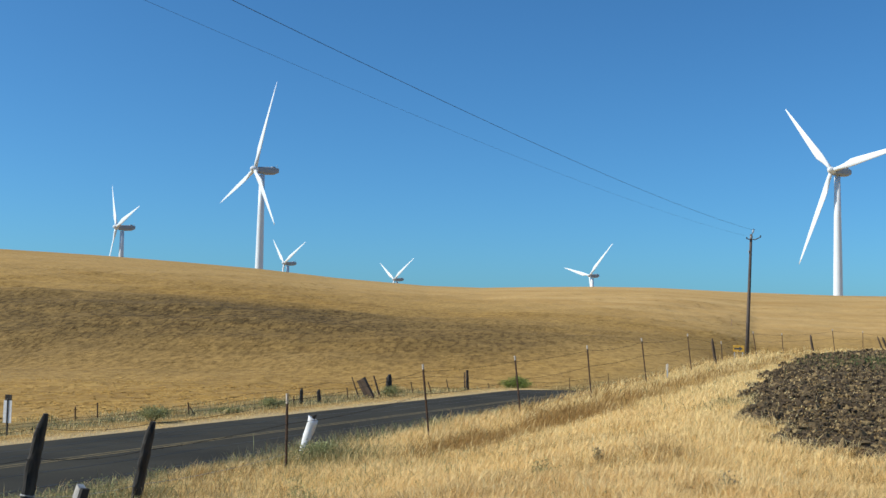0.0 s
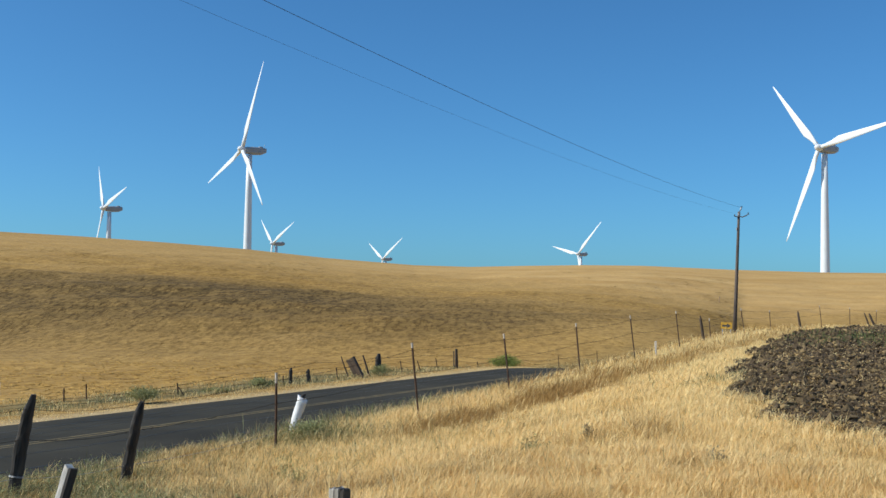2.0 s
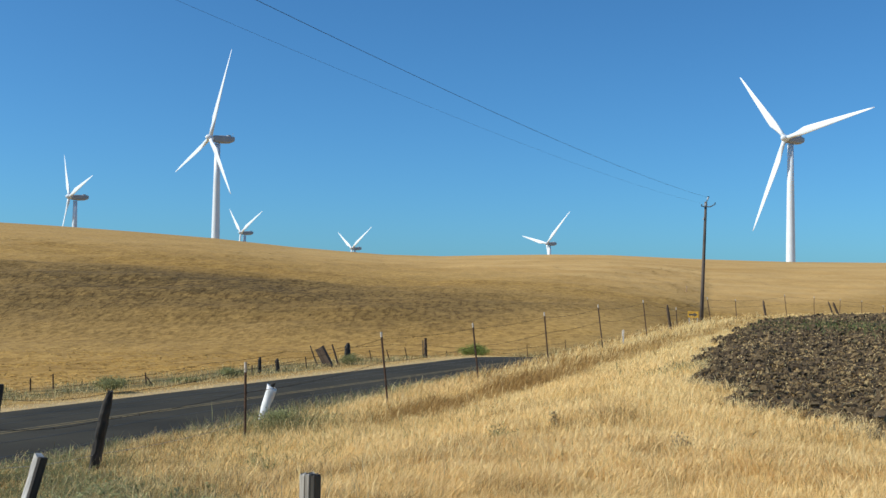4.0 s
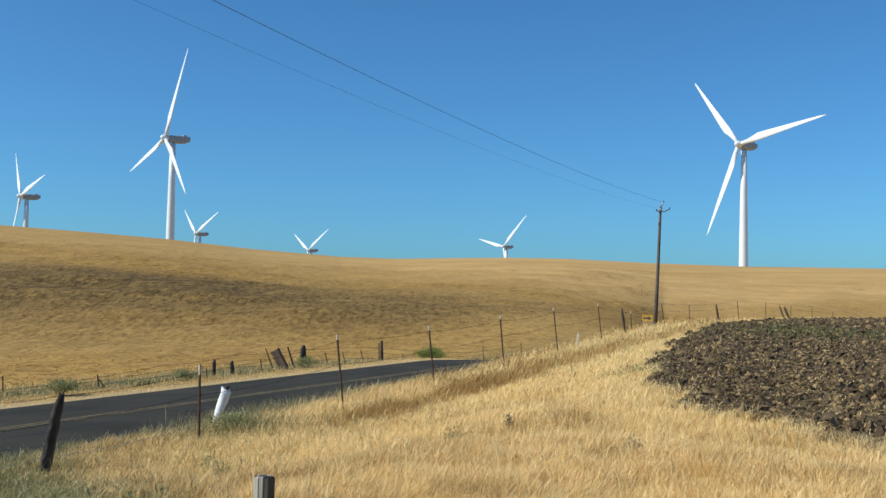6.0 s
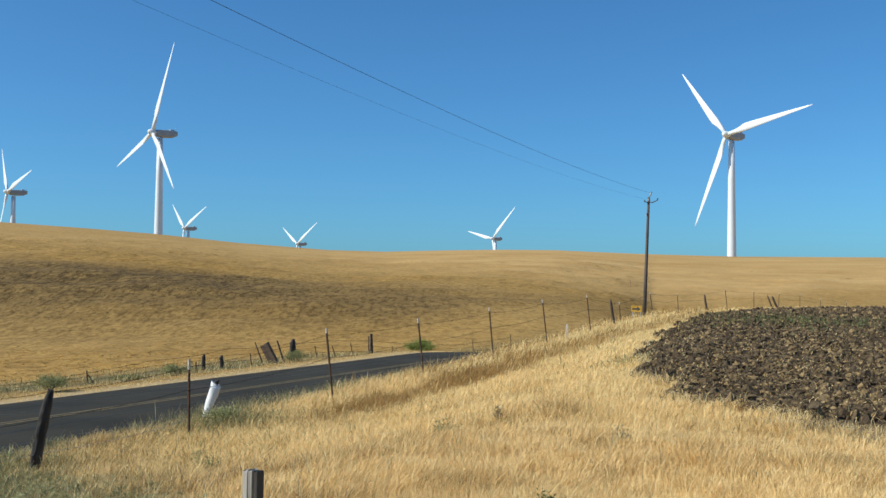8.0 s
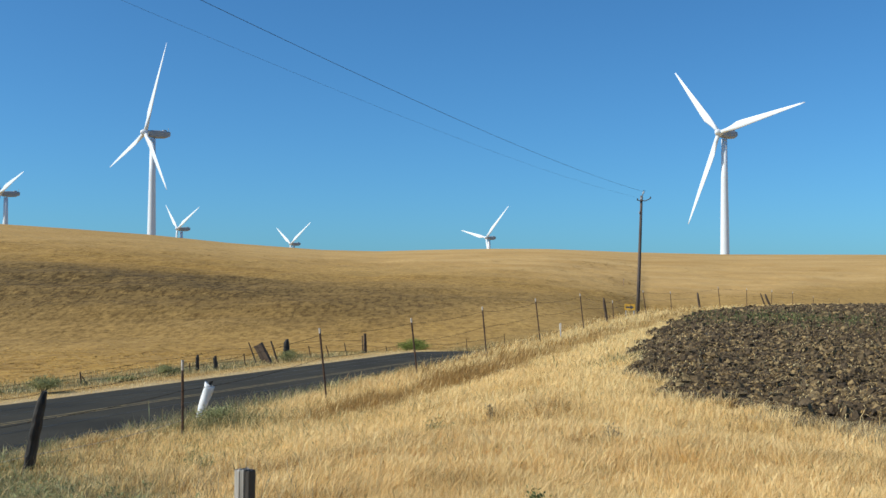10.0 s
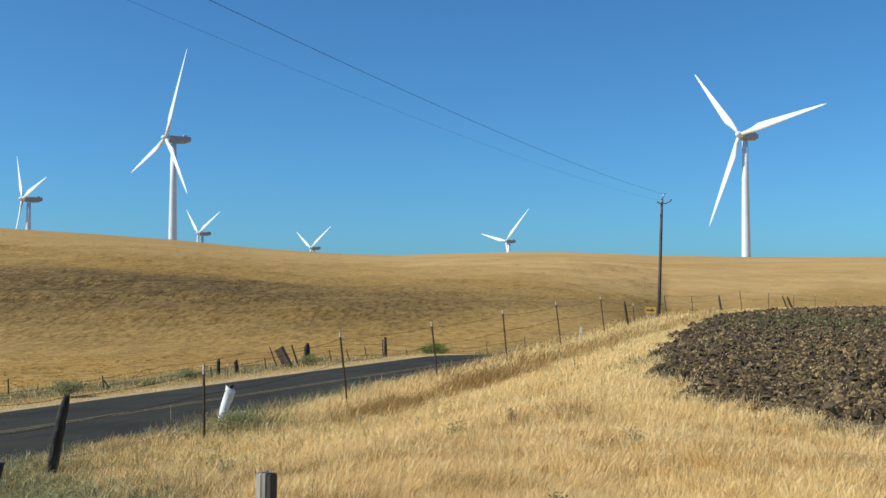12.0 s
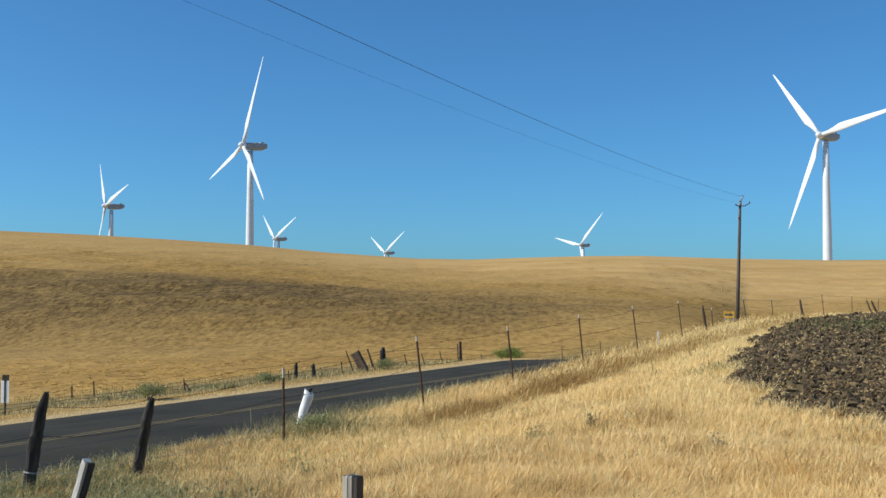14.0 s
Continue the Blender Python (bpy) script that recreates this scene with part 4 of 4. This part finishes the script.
def leaning_plank():
    x, y = -4.01, 9.0
    h = EYE - 1.37 - up(x, y)
    t = thing("leaning_plank", lean_pose(x, y, -3.78, h, -31), "leaning weathered grey wooden plank by the fence", "post")
    bm = bmesh.new()
    rr, loops = random.Random(7), []
    for k in range(9):
        z = -0.06 + (h + 0.06) * k / 8
        ring = [(-0.040, -0.036), (-0.005, -0.039), (0.022, -0.036), (0.024, 0.0), (0.022, 0.036), (-0.040, 0.036)]
        loops.append([bm.verts.new((px + rr.uniform(-0.003, 0.003), py + rr.uniform(-0.003, 0.003), z - (0.03 * (px + 0.045) / 0.09 if k == 8 else 0))) for px, py in ring])
    for a, b in zip(loops, loops[1:]):
        for k in range(6):
            bm.faces.new((a[k], a[(k + 1) % 6], b[(k + 1) % 6], b[k]))
    bm.faces.new(loops[0][::-1])
    bm.faces.new(loops[-1])
    # sunlight on the front is put into the pale colour
    part("timber", bm, M_WOOD_LIT, t)
    # added dark board: paints the shade on the plank's right side
    bm = box(bmesh.new(), (0.026, -0.038, -0.06), (0.058, 0.040, h - 0.012), 0.004)
    part("shade_board", bm, M_WOOD_DARK, t, "dark board standing in for the plank's shaded flank")


def white_tube():
    """White plastic sleeve on a stake, leaning, its head cut askew."""
    x, y = -4.78, 22.4
    h = EYE - 1.90 - up(x, y)
    t = thing("marker_sleeve", lean_pose(x, y, -4.50, h), "white plastic marker sleeve leaning beside the road", "road marker")
    bm = bmesh.new()
    segs, loops = 16, []
    for q, rx, inner in ((0, 0.05, 0), (0.18, 0.066, 0), (0.3, 0.072, 0), (0.45, 0.088, 0), (0.6, 0.092, 0), (0.75, 0.104, 0), (0.88, 0.106, 0), (1, 0.116, 0), (1, 0.108, 1), (0.75, 0.095, 1)):
        loop = []
        for k in range(segs):
            a = 6.28319 * k / segs
            dent = 1 + 0.07 * math.sin(3 * a + 9 * q) + 0.05 * math.sin(5 * a - 14 * q)
            loop.append(bm.verts.new((rx * dent * math.cos(a), 0.75 * rx * dent * math.sin(a), -0.04 + h * q - (0.03 * math.cos(a) if q > 0.7 else 0))))
        loops.append(loop)
    for a, b in zip(loops, loops[1:]):
        for k in range(segs):
            bm.faces.new((a[k], a[(k + 1) % segs], b[(k + 1) % segs], b[k]))
    part("sleeve", bm, M_PLASTIC, t, "", True)
    bm = rings(bmesh.new(), [(0.0, 0, -0.05, 0.035), (0.0, 0, h + 0.015, 0.045), (0.03, 0, h + 0.05, 0.025)], 8)
    part("stake", bm, M_WOOD_DARK, t, "dark stake inside the sleeve")


def delineator(x, y, height, width, plate, label, dark_post=True, turn=-15):
    t = thing("road_marker", pose(x, y, up(x, y), 0, 0, turn), label, "road marker")
    bm = bmesh.new()
    box(bm, (-0.024, -0.014, -0.06), (0.024, 0.014, height), 0.003)
    part("post", bm, M_WOOD_DARK if dark_post else M_GALV, t)
    cap = 0.15 if dark_post else 0.02
    bm = box(bmesh.new(), (-width / 2, -0.022, height - plate - cap), (width / 2, -0.016, height - cap), 0.002)
    part("plate", bm, M_PLASTIC if dark_post else M_TIP, t, "white painted plate")
    if dark_post:
        # added dark strip: the post's front, seen across the plate
        bm = box(bmesh.new(), (-0.022, -0.034, height - plate - cap - 0.05), (0.022, -0.024, height - cap + 0.02), 0.002)
        part("post_front", bm, M_WOOD_DARK, t)
        for side in (-1, 1):
            bm = box(bmesh.new(), (side * 0.062 - 0.03, -0.016, height - 0.155), (side * 0.062 + 0.03, 0.014, height), 0.006)
            part("head_block", bm, M_WOOD_DARK, t)
    for z in (height - 0.12, height - plate + 0.05):
        part("bolt", rings(bmesh.new(), [(0, -0.036, z, 0.008), (0, -0.036, z + 0.014, 0.008)], 8), M_GALV, t)


def arrow_sign():
    x, y = 16.9, 88.0
    z = up(x, y)
    head = EYE - 1.05 - z
    t = thing("arrow_sign", pose(x, y, z, 0, 0, -32), "yellow road sign with a black arrow on posts", "road sign")
    for k in (-0.35, 0.35):
        bm = box(bmesh.new(), (k - 0.03, 0.012, -0.06), (k + 0.03, 0.06, head - 0.05), 0.003)
        part("post", bm, M_GALV, t)
    bm = box(bmesh.new(), (-0.46, -0.004, head - 0.54), (0.46, 0.008, head - 0.02), 0.003)
    part("sign_board", bm, M_SIGN, t)
    bm = bmesh.new()
    c = head - 0.29
    shape = [(-0.36, -0.075), (0.06, -0.075), (0.06, -0.19), (0.40, 0.0), (0.06, 0.19), (0.06, 0.075), (-0.36, 0.075)]
    front = [bm.verts.new((px, -0.010, c + pz)) for px, pz in shape]
    rear = [bm.verts.new((px, -0.0045, c + pz)) for px, pz in shape]
    bm.faces.new(front)
    bm.faces.new(rear[::-1])
    for a in range(len(shape)):
        b = (a + 1) % len(shape)
        bm.faces.new((front[a], front[b], rear[b], rear[a]))
    part("arrow", bm, M_BLACK, t, "black painted arrow")


def utility_pole(m, height, lean, label):
    """A wooden pole with one crossarm, pin insulators and a top pin."""
    t = thing("utility_pole", m, label, "utility pole", "utility poles along the road")
    bm = rings(bmesh.new(), [(0, 0, -0.1, 0.165), (lean * 0.3, 0, height * 0.3, 0.15), (lean * 0.7, 0, height * 0.7, 0.125), (lean, 0, height, 0.105)], 14)
    part("pole", bm, M_POLE, t, "", True)
    za = height - 0.42
    for name, reach, rise in (("left_arm", -0.42, 0.03), ("right_arm", 0.80, 0.20)):
        pts = [(lean, -0.10, za), (lean + reach * 0.35, -0.14, za - 0.04), (lean + reach * 0.7, -0.14, za + rise * 0.45), (lean + reach * 0.92, -0.14, za + rise)]
        arm = part(name.split("_")[1] + "_bracket", tube(bmesh.new(), pts, 0.042, 8), M_POLE, t)
        ex, ez = lean + reach * 0.92, za + rise
        bm = rings(bmesh.new(), [(ex, -0.14, ez - 0.03, 0.025), (ex, -0.14, ez + 0.02, 0.06), (ex, -0.14, ez + 0.06, 0.035), (ex, -0.14, ez + 0.10, 0.055), (ex, -0.14, ez + 0.15, 0.03)], 10)
        part("insulator", bm, M_BLACK, arm, "dark glazed line insulator")
    bm = rings(bmesh.new(), [(lean, 0, height - 0.30, 0.125), (lean, 0, height - 0.16, 0.125)], 14)
    part("steel_band", bm, M_GALV, t)
    bm = tube(bmesh.new(), [(lean, -0.10, height - 0.35), (lean + 0.06, -0.10, height + 0.05), (lean + 0.12, -0.08, height + 0.16)], 0.035, 8)
    pin = part("top_pin", bm, M_POLE, t)
    bm = rings(bmesh.new(), [(lean + 0.11, -0.08, height + 0.12, 0.04), (lean + 0.13, -0.08, height + 0.17, 0.085), (lean + 0.16, -0.08, height + 0.32, 0.075), (lean + 0.18, -0.08, height + 0.40, 0.03)], 10)
    part("insulator", bm, M_INSULATOR, pin, "pale porcelain top insulator")
    bm = tube(bmesh.new(), [(lean + 0.10, -0.08, height + 0.40), (lean + 0.20, -0.08, height + 0.44), (lean + 0.30, -0.08, height + 0.36)], 0.022, 6)
    part("wire_clamp", bm, M_BLACK, pin)
    bm = rings(bmesh.new(), [(lean * 0.85 - 0.15, -0.08, height * 0.85, 0.05), (lean * 0.85 - 0.15, -0.08, height * 0.85 + 0.22, 0.05)], 10)
    part("fitting", bm, M_GALV, t)
    return t


def power_lines():
    base = up(17.95, 90)
    high = EYE + 8.15 - base
    utility_pole(pose(17.95, 90, base), high, 0.38, "weathered brown wooden utility pole with crossarm beside the road")
    bx, by = spot(-40, -15.6)
    bz = up(bx, by)
    utility_pole(pose(bx, by, bz, 0, 0, -23), EYE + 10.52 - bz, 0.0, "weathered brown wooden utility pole with crossarm beside the road")
    for a, (m2, z2), sag, thick in (((18.48, 89.95, 8.5), (-14.75, 10.18), 1.68, 0.0085), ((17.87, 89.84, 8.0), (-16.4, 9.94), 1.72, 0.0038)):
        ex, ey = -40 * ALONG[0] + m2 * ACROSS[0], -40 * ALONG[1] + m2 * ACROSS[1]
        pts = []
        for k in range(61):
            q = k / 60
            pts.append((a[0] + (ex - a[0]) * q, a[1] + (ey - a[1]) * q, EYE + a[2] + (z2 - a[2]) * q - 4 * sag * q * (1 - q)))
        me_ob = part("overhead_wire", tube(bmesh.new(), pts, thick, 5), M_CABLE, None)
        tagged(me_ob, "dark overhead power wire sagging between poles", "power line", "overhead wires")


def hill_stake():
    """A short pale stake far up the slope."""
    x, y = 29.5, 158.8
    t = thing("marker_stake", pose(x, y, up(x, y), 0, 6, 20), "short pale orange marker stake on the hillside", "stake")
    part("stake", box(bmesh.new(), (-0.06, -0.03, -0.08), (0.06, 0.03, 0.75), 0.01), M_STAKE, t)
    part("cap", box(bmesh.new(), (-0.075, -0.045, 0.752), (0.075, 0.045, 0.84), 0.015), M_WOOD_GREY, t)


wooden_stake()
leaning_plank()
white_tube()
delineator(-13.52, 27.0, 1.06, 0.23, 0.58, "white roadside marker plate on a dark post", True, -4)
delineator(5.28, 41.5, 0.54, 0.11, 0.22, "small white roadside marker in dry grass", False, -42)
arrow_sign()
power_lines()
hill_stake()
shrub(-0.65, 58.0, 1.9, 0.82, M_BUSH, 101, "green_bush", "rounded green bush on the far road verge", 9000)
shrub(0.72, 6.55, 0.20, 0.40, M_SPROUT, 130, "green_weed", "small leafy green weed standing in dry grass")
for k, (x, y, w, h, mat, label) in enumerate((
        (-2.95, 13.6, 0.42, 0.42, M_SAGE, "thin branching grey-green weed in dry grass"), (-2.70, 13.2, 0.30, 0.34, M_SAGE, "thin branching grey-green weed in dry grass"),
        (2.0, 11.3, 0.34, 0.26, M_TWIG, "low dry brown weed in pale grass"), (0.83, 13.3, 0.16, 0.26, M_TWIG, "low dry brown weed in pale grass"),
        (0.18, 12.2, 0.36, 0.26, M_SAGE, "thin branching grey-green weed in dry grass"))):
    shrub(x, y, w, h, mat, 140 + k, "weed_sprig", label, 130, 0.0020, mat)
for k, (x, y, w, h) in enumerate(((-11.1, 31.0, 1.2, 0.50), (-10.4, 36.5, 1.0, 0.25), (-9.7, 40.0, 1.3, 0.42), (-6.3, 49.3, 1.2, 0.5), (-4.2, 21.3, 1.0, 0.36))):
    shrub(x, y, w, h, M_SAGE, 110 + k, "weed_bush", "grey-green weed bush on the road verge", 1600 if y < 22 else 3400)

for mu, w in ((-19.6, 0.035), (-18.7, 0.02), (-16.4, 0.025), (-15.1, 0.03)):
    tagged(strip("crack_seal", -30, 60, ROAD_M + (mu + 17.4), ROAD_M + (mu + 17.4) + w, 0.018, M_TAR, 0.4, 0.16), "black tar crack sealing on the asphalt", "crack seal", kind="structure")

build_field()
build_clods()
build_tufts()
build_grass()
